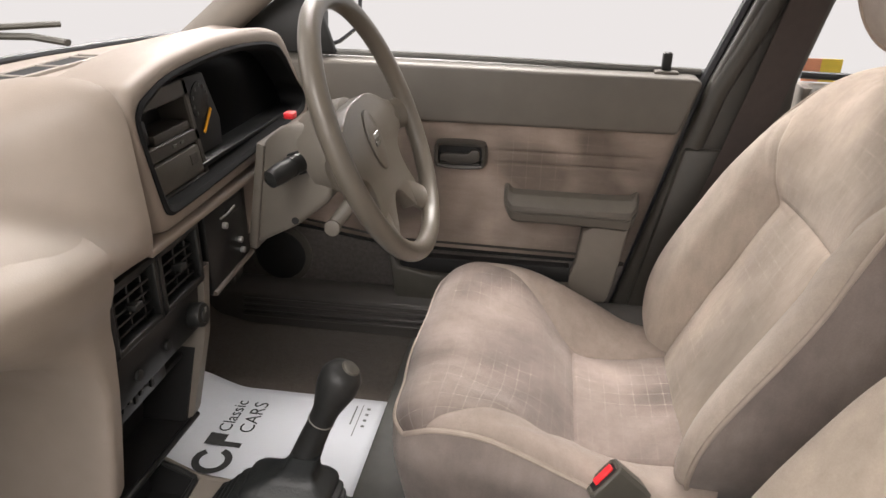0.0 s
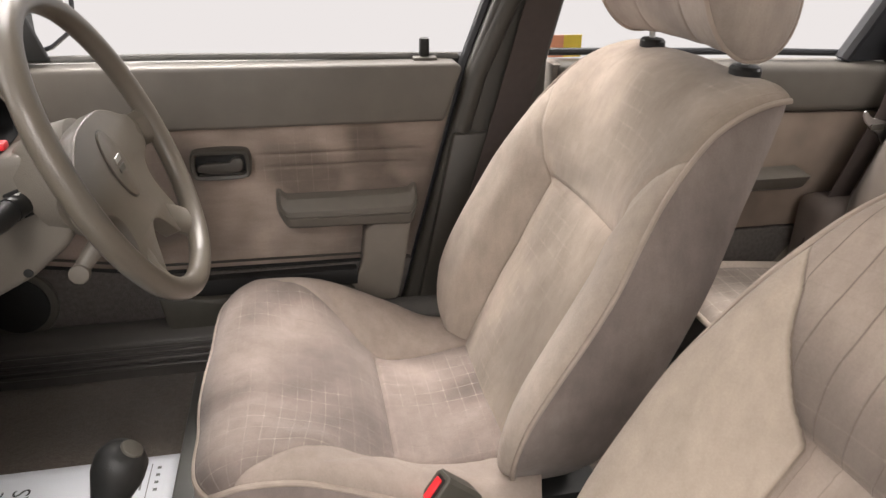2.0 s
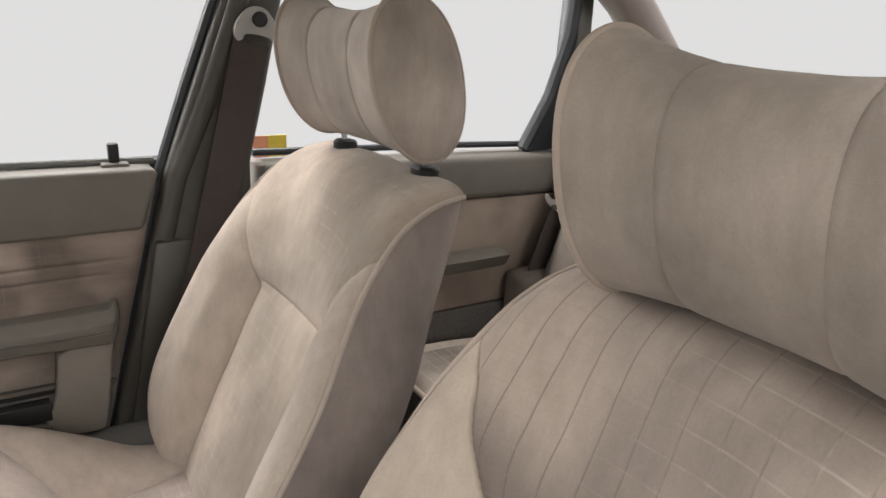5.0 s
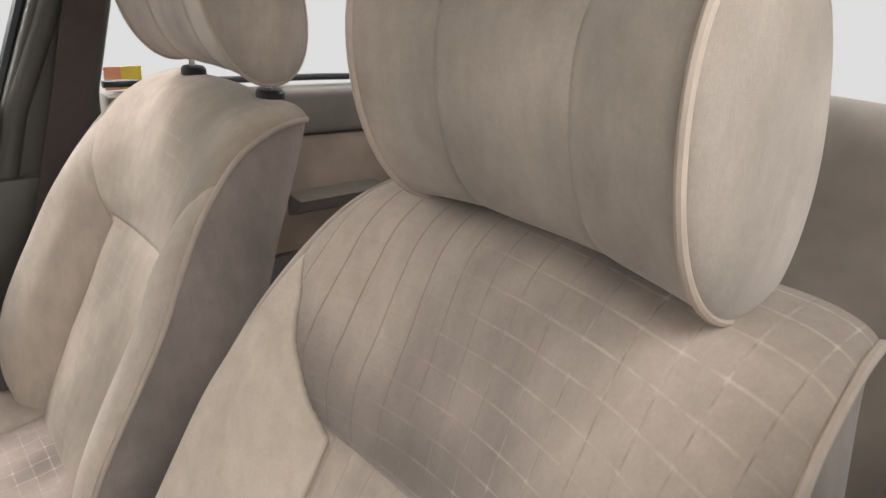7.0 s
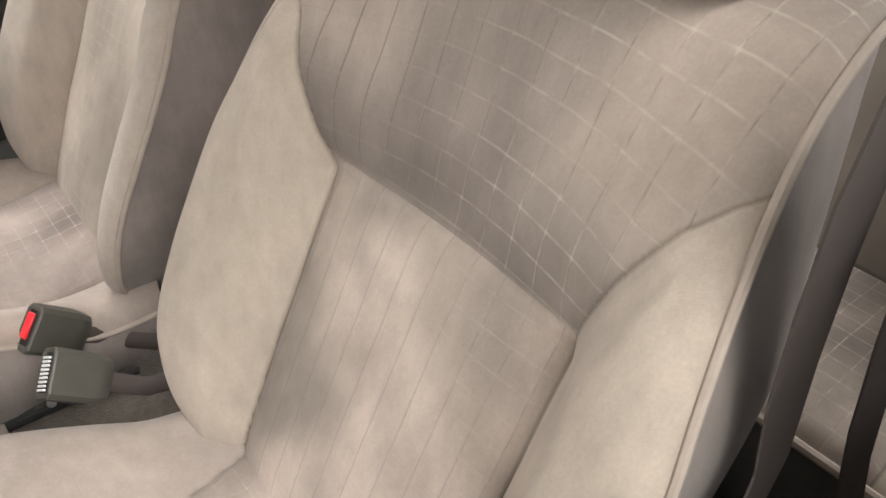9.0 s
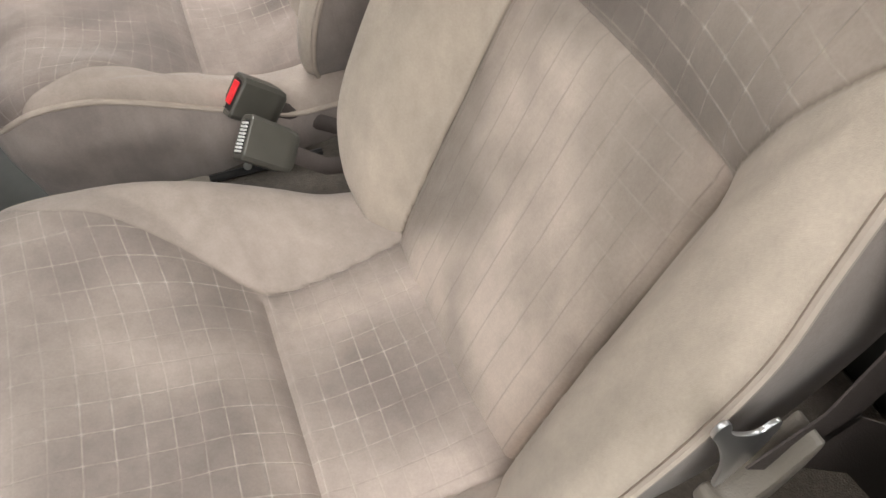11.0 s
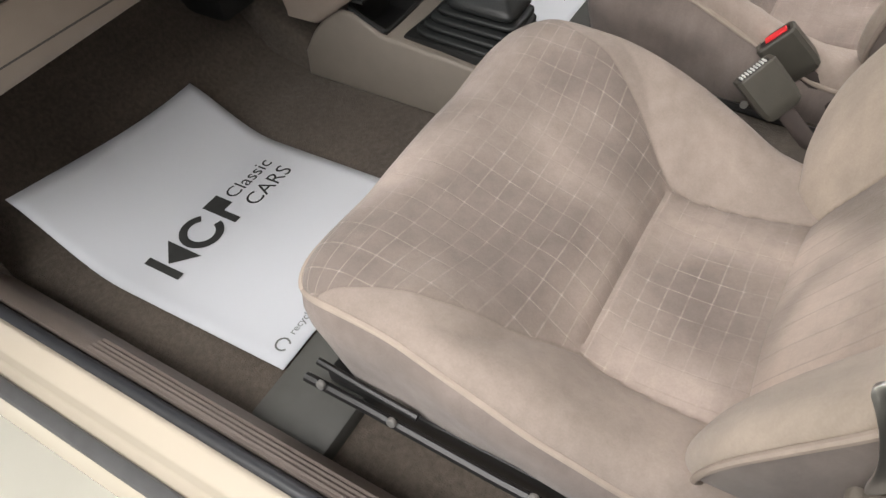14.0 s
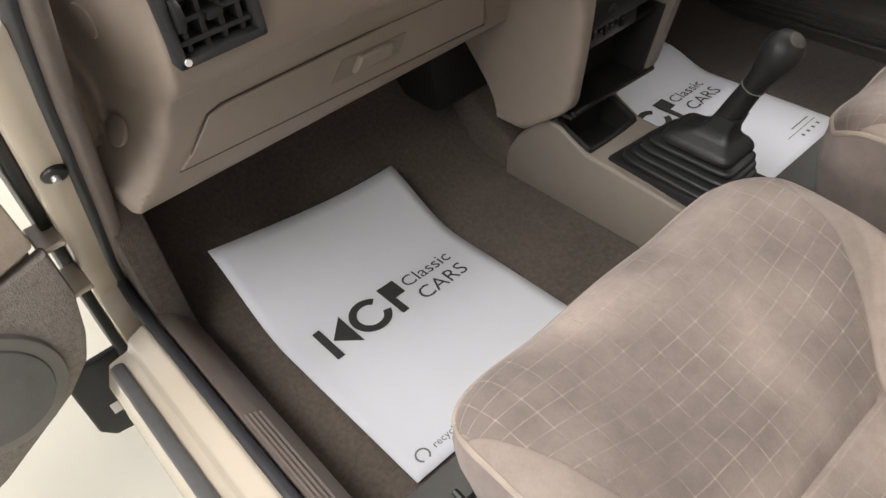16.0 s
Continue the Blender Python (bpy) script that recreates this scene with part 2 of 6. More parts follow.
SEAL = mat("door_seal_rubber", (0.028, 0.03, 0.034), 0.4, vary=0.15, scale=40)
CARPET = mat("brown_grey_carpet", (0.09, 0.075, 0.062), 1.0, vary=0.3, scale=160, bump=1.0, bscale=500, sheen=0.15, big=4, spec=0.05)
GREYCARPET = mat("door_carpet", (0.125, 0.114, 0.107), 1.0, vary=0.25, scale=120, bump=0.9, bscale=420, big=4, spec=0.05)
BROWN = mat("brown_trim", (0.135, 0.112, 0.098), 0.5, vary=0.08, scale=40, bump=0.2, bscale=500)
SILLDARK = mat("dark_sill_plastic", (0.075, 0.070, 0.065), 0.4, vary=0.1, scale=40, bump=0.15, bscale=500)
BELT = mat("brown_webbing", (0.055, 0.042, 0.037), 0.75, vary=0.12, scale=80, bump=0.5, bscale=900)
GREYPLASTIC = mat("grey_step_plastic", (0.13, 0.127, 0.115), 0.42, vary=0.08, scale=30)
STEPGREY = mat("dark_step_plastic", (0.07, 0.07, 0.064), 0.5, vary=0.15, scale=30)
CREAM = mat("cream_car_paint", (0.53, 0.475, 0.385), 0.22, vary=0.03, scale=8, coat=0.6)
PAPER = mat("white_paper", (0.52, 0.54, 0.574), 0.7, vary=0.02, scale=6, big=2)
INK = mat("black_ink", (0.02, 0.021, 0.02), 0.7, vary=0.3, scale=60)
INKGREY = mat("grey_ink", (0.12, 0.125, 0.12), 0.7)
CHROME = mat("chrome", (0.78, 0.78, 0.78), 0.34, metal=1.0, vary=0.04)
STEEL = mat("blackened_steel", (0.03, 0.03, 0.03), 0.35, metal=0.4, vary=0.2)
RED = mat("red_button", (0.85, 0.03, 0.04), 0.4)
ORANGE = mat("orange_needle", (0.9, 0.4, 0.02), 0.5)
GUIDE = mat("pale_grey_guide_plastic", (0.36, 0.36, 0.345), 0.4, vary=0.05)
SILVER = mat("silver_trim", (0.5, 0.5, 0.48), 0.3, metal=0.7)
FLOOR = mat("cream_shop_floor", (0.82, 0.8, 0.7), 0.25, vary=0.04, scale=3, big=0.6)
HEADLINE = mat("pale_headlining", (0.6, 0.57, 0.52), 0.9, bump=0.3)
YELLOW = mat("yellow_sticker", (0.85, 0.65, 0.08), 0.6)
SALMON = mat("salmon_sticker", (0.8, 0.35, 0.2), 0.6)
WHITE = mat("white_mark", (0.75, 0.75, 0.73), 0.5)
LENS = mat("smoked_dial_lens", (0.004, 0.0045, 0.005), 0.3, spec=0.03)
BEZEL = mat("matt_black_bezel", (0.011, 0.0115, 0.012), 0.65, vary=0.1, scale=50, spec=0.15)


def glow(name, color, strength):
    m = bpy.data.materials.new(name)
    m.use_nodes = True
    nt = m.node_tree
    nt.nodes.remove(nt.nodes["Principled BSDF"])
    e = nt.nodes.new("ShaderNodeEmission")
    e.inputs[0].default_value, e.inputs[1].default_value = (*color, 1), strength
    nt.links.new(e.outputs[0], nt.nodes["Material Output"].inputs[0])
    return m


# walls and ceiling emit this themselves, as bright backdrop and soft cabin light
WALLGLOW = glow("white_glowing_backdrop", (1, 0.99, 0.98), 0.575)


# ---- mesh helpers ----
def empty(name, at, label="", category="", group="", kind=""):
    ob = new(name)
    ob.location = at
    ob.empty_display_size = 0.02
    return tagged(ob, label, category, group, kind)


def finish(ob, m, smooth, angle=38):
    me = ob.data
    if m:
        me.materials.append(m)
    if smooth:
        me.shade_smooth()
        me.set_sharp_from_angle(angle=radians(angle))
    return ob


def part(name, bm, material, parent=None, label="", smooth=True, angle=38):
    """Links a bmesh, made in world metres, as one mesh object under a thing or a part."""
    bmesh.ops.recalc_face_normals(bm, faces=bm.faces[:])
    me = bpy.data.meshes.new(name)
    bm.to_mesh(me)
    bm.free()
    ob = new(name, me)
    hang(ob, parent)
    finish(ob, material, smooth, angle)
    return tagged(ob, label)


def hang(ob, parent):
    if parent is not None:
        ob.parent = parent
        if parent.parent is None and parent.type == "EMPTY":
            ob.matrix_parent_inverse = Matrix.Translation(-Vector(parent.location))


def box(lo, hi, bevel=0.004, seg=2, bm=None, m=None):
    """A bevelled block between two corners, turned by m about its middle if given."""
    made = bmesh.new()
    c = [(a + b) / 2 for a, b in zip(lo, hi)]
    bmesh.ops.create_cube(made, size=1)
    for v in made.verts:
        v.co = Vector([v.co[i] * (hi[i] - lo[i]) for i in range(3)])
    if bevel:
        bmesh.ops.bevel(made, geom=made.edges[:], offset=bevel, segments=seg, profile=0.5, affect="EDGES")
    t = Matrix.Translation(c) @ (m or Matrix())
    bmesh.ops.transform(made, matrix=t, verts=made.verts[:])
    return join(bm, made)


def join(bm, made):
    if bm is None:
        return made
    me = bpy.data.meshes.new("tmp")
    made.to_mesh(me)
    made.free()
    bm.from_mesh(me)
    bpy.data.meshes.remove(me)
    return bm


def prism(outline, axis, a, b, bevel=0.004, seg=2, bm=None):
    """A plate with the given outline in the two axes other than axis, from a to b along axis."""
    made = bmesh.new()
    i = "xyz".index(axis)
    o = [k for k in range(3) if k != i]
    rings = []
    for lv in (a, b):
        ring = []
        for p in outline:
            co = [0, 0, 0]
            co[i], co[o[0]], co[o[1]] = lv, p[0], p[1]
            ring.append(made.verts.new(co))
        rings.append(ring)
    made.faces.new(rings[0])
    made.faces.new(rings[1][::-1])
    n = len(outline)
    for k in range(n):
        made.faces.new((rings[0][k], rings[0][(k + 1) % n], rings[1][(k + 1) % n], rings[1][k]))
    bmesh.ops.recalc_face_normals(made, faces=made.faces[:])
    if bevel:
        bmesh.ops.bevel(made, geom=made.edges[:], offset=bevel, segments=seg, profile=0.5, affect="EDGES", clamp_overlap=True)
    return join(bm, made)


def tube(points, r, sides=8, closed=False, bm=None, caps=True, flat=1.0, up=None):
    """A tube of radius r (a number, or one per point) along points; flat squeezes it along up."""
    made = bmesh.new()
    pts = [Vector(p) for p in points]
    n = len(pts)
    rings = []
    ref = Vector(up) if up else None
    prev = None
    for i, p in enumerate(pts):
        a = pts[(i - 1) % n] if closed or i else p
        c = pts[(i + 1) % n] if closed or i < n - 1 else p
        d = (c - a).normalized()
        if prev is None or ref:
            u = ref or (Vector((0, 0, 1)) if abs(d.z) < 0.9 else Vector((1, 0, 0)))
        else:
            u = prev
        u = (u - d * u.dot(d)).normalized()
        prev = u
        v = d.cross(u)
        rr = r[i] if isinstance(r, (list, tuple)) else r
        rings.append([made.verts.new(p + (u * math.cos(t) * flat + v * math.sin(t)) * rr) for t in (2 * math.pi * k / sides for k in range(sides))])
    for i in range(n if closed else n - 1):
        A, B = rings[i], rings[(i + 1) % n]
        for k in range(sides):
            made.faces.new((A[k], A[(k + 1) % sides], B[(k + 1) % sides], B[k]))
    if caps and not closed:
        made.faces.new(rings[0][::-1])
        made.faces.new(rings[-1])
    return join(bm, made)


def loft(sections, bm=None, caps=True):
    """Skins closed loops of equal count."""
    made = bmesh.new()
    rings = [[made.verts.new(p) for p in s] for s in sections]
    n = len(rings[0])
    for A, B in zip(rings, rings[1:]):
        for k in range(n):
            made.faces.new((A[k], A[(k + 1) % n], B[(k + 1) % n], B[k]))
    if caps:
        made.faces.new(rings[0][::-1])
        made.faces.new(rings[-1])
    return join(bm, made)


def disc(center, normal, r, depth, sides=40, bevel=0.002, bm=None, squash=1.0):
    made = bmesh.new()
    bmesh.ops.create_cone(made, cap_ends=True, segments=sides, radius1=r, radius2=r, depth=depth)
    if bevel:
        rim = [e for e in made.edges if abs(e.verts[0].co.z - e.verts[1].co.z) < 1e-6]
        bmesh.ops.bevel(made, geom=rim, offset=bevel, segments=2, profile=0.5, affect="EDGES")
    q = Vector(normal).to_track_quat("Z", "Y").to_matrix().to_4x4()
    bmesh.ops.transform(made, matrix=Matrix.Translation(center) @ q @ Matrix.Diagonal((1, squash, 1, 1)), verts=made.verts[:])
    return join(bm, made)


def table(rows, s):
    """Smooth (Catmull-Rom) reading of evenly spaced rows at s in 0..1."""
    n = len(rows) - 1
    f = min(max(s, 0), 1) * n
    i = min(int(f), n - 1)
    t = f - i
    p = [np.array(rows[min(max(i + k, 0), n)], float) for k in (-1, 0, 1, 2)]
    return 0.5 * (2 * p[1] + (p[2] - p[0]) * t + (2 * p[0] - 5 * p[1] + 4 * p[2] - p[3]) * t * t + (3 * p[1] - p[0] - 3 * p[2] + p[3]) * t ** 3)


def smoother(a, b, v):
    t = min(max((v - a) / (b - a), 0), 1)
    return t * t * (3 - 2 * t)


def sheet(name, grid, uvs, edges, material, parent, label="", thick=0.0):
    """A grid of points as one mesh with UVs in metres and the seam distance as attribute edge."""
    ns, nu = len(grid), len(grid[0])
    verts = [tuple(p) for row in grid for p in row]
    faces = [(i * nu + j, i * nu + j + 1, (i + 1) * nu + j + 1, (i + 1) * nu + j) for i in range(ns - 1) for j in range(nu - 1)]
    me = bpy.data.meshes.new(name)
    me.from_pydata(verts, [], faces)
    lay = me.uv_layers.new(name="metres")
    flat = np.array([uvs[i][j] for i in range(ns) for j in range(nu)], float)
    idx = np.empty(len(me.loops), int)
    me.loops.foreach_get("vertex_index", idx)
    lay.data.foreach_set("uv", flat[idx].astype(np.float32).ravel())
    at = me.attributes.new("edge", "FLOAT", "POINT")
    at.data.foreach_set("value", np.array([edges[i][j] for i in range(ns) for j in range(nu)], np.float32))
    ob = new(name, me)
    hang(ob, parent)
    if thick:
        md = ob.modifiers.new("thick", "SOLIDIFY")
        md.thickness, md.offset = thick, -1
    return tagged(finish(ob, material, True, 60), label)


def chaikin(pts, times, closed=True):
    """Rounds an outline by cutting its corners."""
    for _ in range(times):
        n = len(pts)
        out = [] if closed else [pts[0]]
        for q in range(n if closed else n - 1):
            a, b = pts[q], pts[(q + 1) % n]
            out += [tuple(a[i] * 0.75 + b[i] * 0.25 for i in range(len(a))), tuple(a[i] * 0.25 + b[i] * 0.75 for i in range(len(a)))]
        pts = out if closed else out + [pts[-1]]
    return pts


# ---- showroom ----
def plane_thing(name, lo, hi, material, label, category):
    ob = part(name, box(lo, hi, 0), material, None, label, smooth=False)
    return tagged(ob, label, category, kind="structure")


plane_thing("ground", (-4.6, -4.2, -0.1), (4.6, 3.4, 0), FLOOR, "pale cream glossy showroom floor under the car", "floor")
plane_thing("wall_left", (-4.8, -4.4, 0), (4.8, -4.2, 3.2), WALLGLOW, "plain white showroom wall that glows by itself", "wall")
plane_thing("wall_right", (-4.8, 3.4, 0), (4.8, 3.6, 3.2), WALLGLOW, "plain white showroom wall that glows by itself", "wall")
plane_thing("wall_front", (-4.8, -4.2, 0), (-4.6, 3.4, 3.2), WALLGLOW, "plain white showroom wall that glows by itself", "wall")
plane_thing("wall_rear", (4.6, -4.2, 0), (4.8, 3.4, 3.2), WALLGLOW, "plain white showroom wall that glows by itself", "wall")
plane_thing("ceiling", (-4.8, -4.4, 3.2), (4.8, 3.6, 3.3), WALLGLOW, "plain white showroom ceiling that glows by itself", "ceiling")

# ---- body shell ----
car = empty("car_body", (0, 0, 0), "cream 1980s saloon body shell with brown carpeted floor", "car")

# floor pan: footwell floor, rising toe board, raised seat floor
part("floor_carpet", prism([(-1.0, 0.72), (-0.9, 0.60), (-0.72, 0.40), (-0.66, 0.328), (-0.58, 0.311), (-0.2, 0.31), (0.66, 0.31), (0.70, 0.22), (1.2, 0.22), (1.2, 0.18), (-1.0, 0.18)], "y", -0.69, 0.69, 0.01), CARPET, car, "worn brown-grey carpet")
part("firewall", box((-1.06, -0.74, 0.2), (-1.0, 0.74, 0.74), 0.01), BLACK, car)
part("rear_bulkhead", box((1.30, -0.69, 0.2), (1.36, 0.655, 0.84), 0.01), BLACK, car)
part("parcel_shelf", box((1.26, -0.66, 0.845), (1.60, 0.655, 0.865), 0.008), BROWN, car)
part("tail_panel", box((1.6, -0.74, 0.2), (1.7, 0.74, 0.85), 0.02), CREAM, car)
# roof and glass surround
roof_sections = []
for k in range(13):
    y = -0.62 + 1.24 * k / 12
    drop = 0.05 * (abs(y) / 0.62) ** 3
    roof_sections.append([(-0.22, y, 1.335 - drop), (0.1, y, 1.375 - drop), (0.6, y, 1.385 - drop), (1.05, y, 1.35 - drop), (1.05, y, 1.38 - drop), (0.6, y, 1.42 - drop), (0.1, y, 1.41 - drop), (-0.22, y, 1.365 - drop)])
part("roof", loft(roof_sections), HEADLINE, car, "pale roof headlining")
for sgn in (-1, 1):
    part("roof_rail", tube([(-0.22, sgn * 0.62, 1.31), (0.1, sgn * 0.625, 1.35), (0.6, sgn * 0.625, 1.36), (1.05, sgn * 0.61, 1.32)], 0.035, 10), BROWN, car)
    part("windscreen_pillar", tube([(-0.74, sgn * 0.715, 0.84), (-0.62, sgn * 0.705, 0.93), (-0.45, sgn * 0.675, 1.06), (-0.22, sgn * 0.62, 1.32)], 0.036, 12), VINYL, car)
    part("rear_pillar", tube([(1.62, sgn * 0.70, 0.90), (1.30, sgn * 0.66, 1.18), (1.05, sgn * 0.61, 1.33)], 0.05, 10), BROWN, car)
part("windscreen_header", tube([(-0.22, -0.62, 1.33), (-0.24, 0, 1.36), (-0.22, 0.62, 1.33)], 0.03, 10), BROWN, car)
part("scuttle", prism([(-1.25, 0.72), (-0.90, 0.80), (-0.80, 0.86), (-0.80, 0.70), (-1.25, 0.66)], "y", -0.72, 0.72, 0.006), SEAL, car)
part("bonnet", prism([(-2.2, 0.64), (-1.24, 0.73), (-1.24, 0.69), (-2.2, 0.58)], "y", -0.78, 0.78, 0.02), CREAM, car)

# sills, both sides
for sgn in (-1, 1):
    a, b = sorted((sgn * (0.635 if sgn > 0 else 0.646), sgn * 0.69))
    part("sill_trim", prism([(a, 0.30), (b, 0.30), (b, 0.405), ((a + b) / 2, 0.40), (a, 0.385)] if sgn > 0 else [(a, 0.30), (b, 0.30), (b, 0.352), ((a + b) / 2, 0.392), (a, 0.405)], "x", -0.68 if sgn < 0 else -0.80, 1.2, 0.006), BROWN if sgn < 0 else SILLDARK, car, "brown ribbed sill trim" if sgn < 0 else "dark ribbed sill trim")
for k in range(4):
    y = -0.684 + 0.0055 * k
    part("sill_rib", box((-0.40, y - 0.0018, 0.380), (0.55, y + 0.0018, 0.405 - (y + 0.69) * 0.59 + 0.0008), 0.0005, 1), BROWN, car)
    z = 0.338 + 0.013 * k
    part("sill_rib", box((-0.60, 0.624 + 0.003 * k, z - 0.0035), (0.25, 0.642, z + 0.0035), 0.002, 1), SILLDARK, car)
part("painted_sill", prism([(-0.700, 0.395), (-0.712, 0.405), (-0.735, 0.395), (-0.742, 0.38), (-0.77, 0.375), (-0.785, 0.34), (-0.775, 0.18), (-0.69, 0.18), (-0.69, 0.38)], "x", -0.62, 1.0, 0.003), CREAM, car, "cream painted outer sill")
part("sill_strip", tube([(-0.60, -0.764, 0.381), (-0.4, -0.764, 0.381), (0.3, -0.764, 0.381), (0.9, -0.764, 0.381)], 0.0095, 8, flat=0.6), mat("grey_sill_rubber", (0.085, 0.086, 0.088), 0.5, vary=0.15, scale=40), car, "grey rubber sill strip")
seal_path = [(0.62, -0.699, 0.400), (0.2, -0.699, 0.399), (-0.2, -0.700, 0.397), (-0.45, -0.701, 0.396), (-0.60, -0.701, 0.398), (-0.665, -0.700, 0.408), (-0.690, -0.699, 0.435), (-0.672, -0.699, 0.482), (-0.634, -0.698, 0.55), (-0.582, -0.697, 0.641), (-0.541, -0.697, 0.714), (-0.500, -0.697, 0.786), (-0.446, -0.694, 0.881), (-0.36, -0.675, 1.03), (-0.20, -0.63, 1.28)]
part("door_seal", tube(seal_path, 0.0085, 10), SEAL, car, "black rubber door seal")
strip = [(q[0] + 0.004, q[1] + 0.015, q[2]) for q in seal_path[6:]]
part("pillar_trim", tube(strip, [0.009, 0.010, 0.011, 0.011, 0.011, 0.011, 0.011, 0.014, 0.016], 10), BROWN, car, "brown pillar edge trim")
part("hinge_pillar", prism([(-0.98, 0.30), (-0.64, 0.30), (-0.665, 0.40), (-0.684, 0.43), (-0.666, 0.48), (-0.63, 0.545), (-0.578, 0.637), (-0.535, 0.712), (-0.496, 0.78), (-0.442, 0.875), (-0.52, 0.90), (-0.98, 0.90)], "y", -0.736, -0.70, 0.006), CREAM, car, "cream painted hinge pillar")
part("pillar_inner", prism([(-0.98, 0.31), (-0.69, 0.31), (-0.695, 0.43), (-0.677, 0.478), (-0.641, 0.543), (-0.589, 0.635), (-0.546, 0.71), (-0.507, 0.778), (-0.453, 0.873), (-0.53, 0.90), (-0.98, 0.90)], "y", -0.698, -0.674, 0.006, 3), BROWN, car, "brown inner pillar trim")
part("kick_panel", box((-1.0, -0.69, 0.3), (-0.62, -0.645, 0.72), 0.01), CARPET, car)
part("kick_panel", box((-1.0, 0.65, 0.3), (-0.62, 0.715, 0.80), 0.01), GREYCARPET, car)
sbr = part("switch_recess", disc((-0.5435, -0.7155, 0.696), (0.86, -0.15, -0.5), 0.013, 0.010, 20, 0.003), STEEL, car)
part("switch_pin", disc((-0.5395, -0.7165, 0.694), (0.86, -0.15, -0.5), 0.0045, 0.012, 14, 0.001), SILVER, sbr)
# tunnel carpet under the console
part("tunnel", prism([(-1.0, 0.25), (-1.0, 0.62), (-0.62, 0.39), (-0.5, 0.34), (0.0, 0.335), (0.1, 0.36), (0.7, 0.36), (0.7, 0.25)], "y", -0.078, 0.10, 0.015, 3), CARPET, car)
part("seat_floor_step", box((-0.225, -0.645, 0.30), (-0.12, -0.16, 0.335), 0.006), STEPGREY, car, "grey plastic step before the seat")
part("seat_floor_step", box((-0.225, 0.10, 0.30), (-0.12, 0.60, 0.335), 0.006), STEPGREY, car, "grey plastic step before the seat")

# B pillars
for sgn in (1, -1):
    y0, y1 = sorted((sgn * 0.70, sgn * 0.77))
    part("door_pillar", prism([(0.172, 0.36), (0.305, 0.855), (0.41, 1.13), (0.49, 1.34), (0.565, 1.34), (0.487, 1.0), (0.452, 0.86), (0.45, 0.36)], "y", y0, y1, 0.012, 3), PILLAR, car, "dark taupe plastic door pillar cover")
# added black filler: keeps the bright wall from showing between door and pillar
part("pillar_core", prism([(0.10, 0.36), (0.26, 0.86), (0.40, 0.86), (0.40, 0.36)], "y", 0.79, 0.83, 0.004), BLACK, car)
part("window_seal", tube([(0.168, 0.735, 0.36), (0.236, 0.735, 0.62), (0.303, 0.738, 0.855), (0.352, 0.735, 0.99), (0.405, 0.728, 1.13), (0.47, 0.70, 1.31)], 0.011, 8), SEAL, car)
part("pillar_foot_cover", prism([(0.20, 0.36), (0.275, 0.735), (0.36, 0.735), (0.34, 0.36)], "y", 0.685, 0.71, 0.008), PILLAR, car)

part("pillar_ridge", tube([(0.292, 0.702, 0.735), (0.321, 0.702, 0.841), (0.352, 0.702, 0.91), (0.385, 0.700, 0.985), (0.436, 0.695, 1.121), (0.49, 0.68, 1.30)], 0.017, 12, flat=0.7, up=(0, 1, 0)), PILLAR, car, "rounded dark pillar ridge")

# ---- driver's door ----
door = empty("driver_door", (-0.2, 0.75, 0.37), "closed taupe door with velour card, armrest and pocket", "car door")


def rear_x(z):
    return 0.298 - (0.86 - z) * 0.26


part("door_shell", prism([(-0.72, 0.36), (rear_x(0.36), 0.36), (rear_x(0.85), 0.85), (-0.72, 0.862)], "y", 0.722, 0.79, 0.004), VINYL, door)
part("upper_trim", prism([(-0.70, 0.762), (rear_x(0.76) - 0.012, 0.757), (rear_x(0.855) - 0.004, 0.855), (rear_x(0.86) - 0.02, 0.862), (-0.70, 0.872)], "y", 0.697, 0.775, 0.016, 4), DOORTRIM, door, "taupe padded upper door trim")
part("waist_seal", tube([(-0.66, 0.755, 0.878), (-0.2, 0.755, 0.876), (0.295, 0.755, 0.866)], 0.006, 8), mat("grey_waist_strip", (0.17, 0.168, 0.16), 0.8, spec=0.2), door, "pale grey waist strip")
grid, uvs, edg = [], [], []
for i in range(110):
    z = 0.764 - (0.764 - 0.485) * i / 109
    row, ru, re = [], [], []
    for j in range(60):
        x = -0.68 + (rear_x(z) - 0.006 + 0.68) * j / 59
        soft = 0.004 * math.cos(z * 21 + 0.5) - 0.005 * math.exp(-((z - 0.706) / 0.0028) ** 2) * smoother(-0.085, -0.07, x) * (1 - smoother(0.20, 0.215, x))
        soft -= 0.004 * math.exp(-((z - 0.682) / 0.0026) ** 2) * smoother(-0.07, -0.055, x) * (1 - smoother(0.185, 0.20, x))
        row.append((x, 0.708 - soft, z))
        ru.append((x, z))
        re.append(-1.0)
    grid.append(row), uvs.append(ru), edg.append(re)
sheet("door_card", grid, uvs, edg, CARD, door, "pinkish brown velour door card", thick=-0.01)
part("carpet_panel", prism([(-0.70, 0.375), (rear_x(0.375) - 0.006, 0.375), (rear_x(0.49) - 0.006, 0.488), (-0.287, 0.492), (-0.47, 0.522), (-0.70, 0.535)], "y", 0.692, 0.73, 0.006), GREYCARPET, door, "dark grey carpeted lower door panel")
part("card_piping", tube([(-0.69, 0.694, 0.538), (-0.47, 0.694, 0.524), (-0.287, 0.694, 0.496), (0.18, 0.694, 0.490)], 0.004, 6), DARK, door)
part("card_welt", tube([(-0.69, 0.700, 0.552), (-0.47, 0.700, 0.537), (-0.287, 0.700, 0.508), (0.18, 0.700, 0.501)], 0.0028, 6), PILLAR, door)
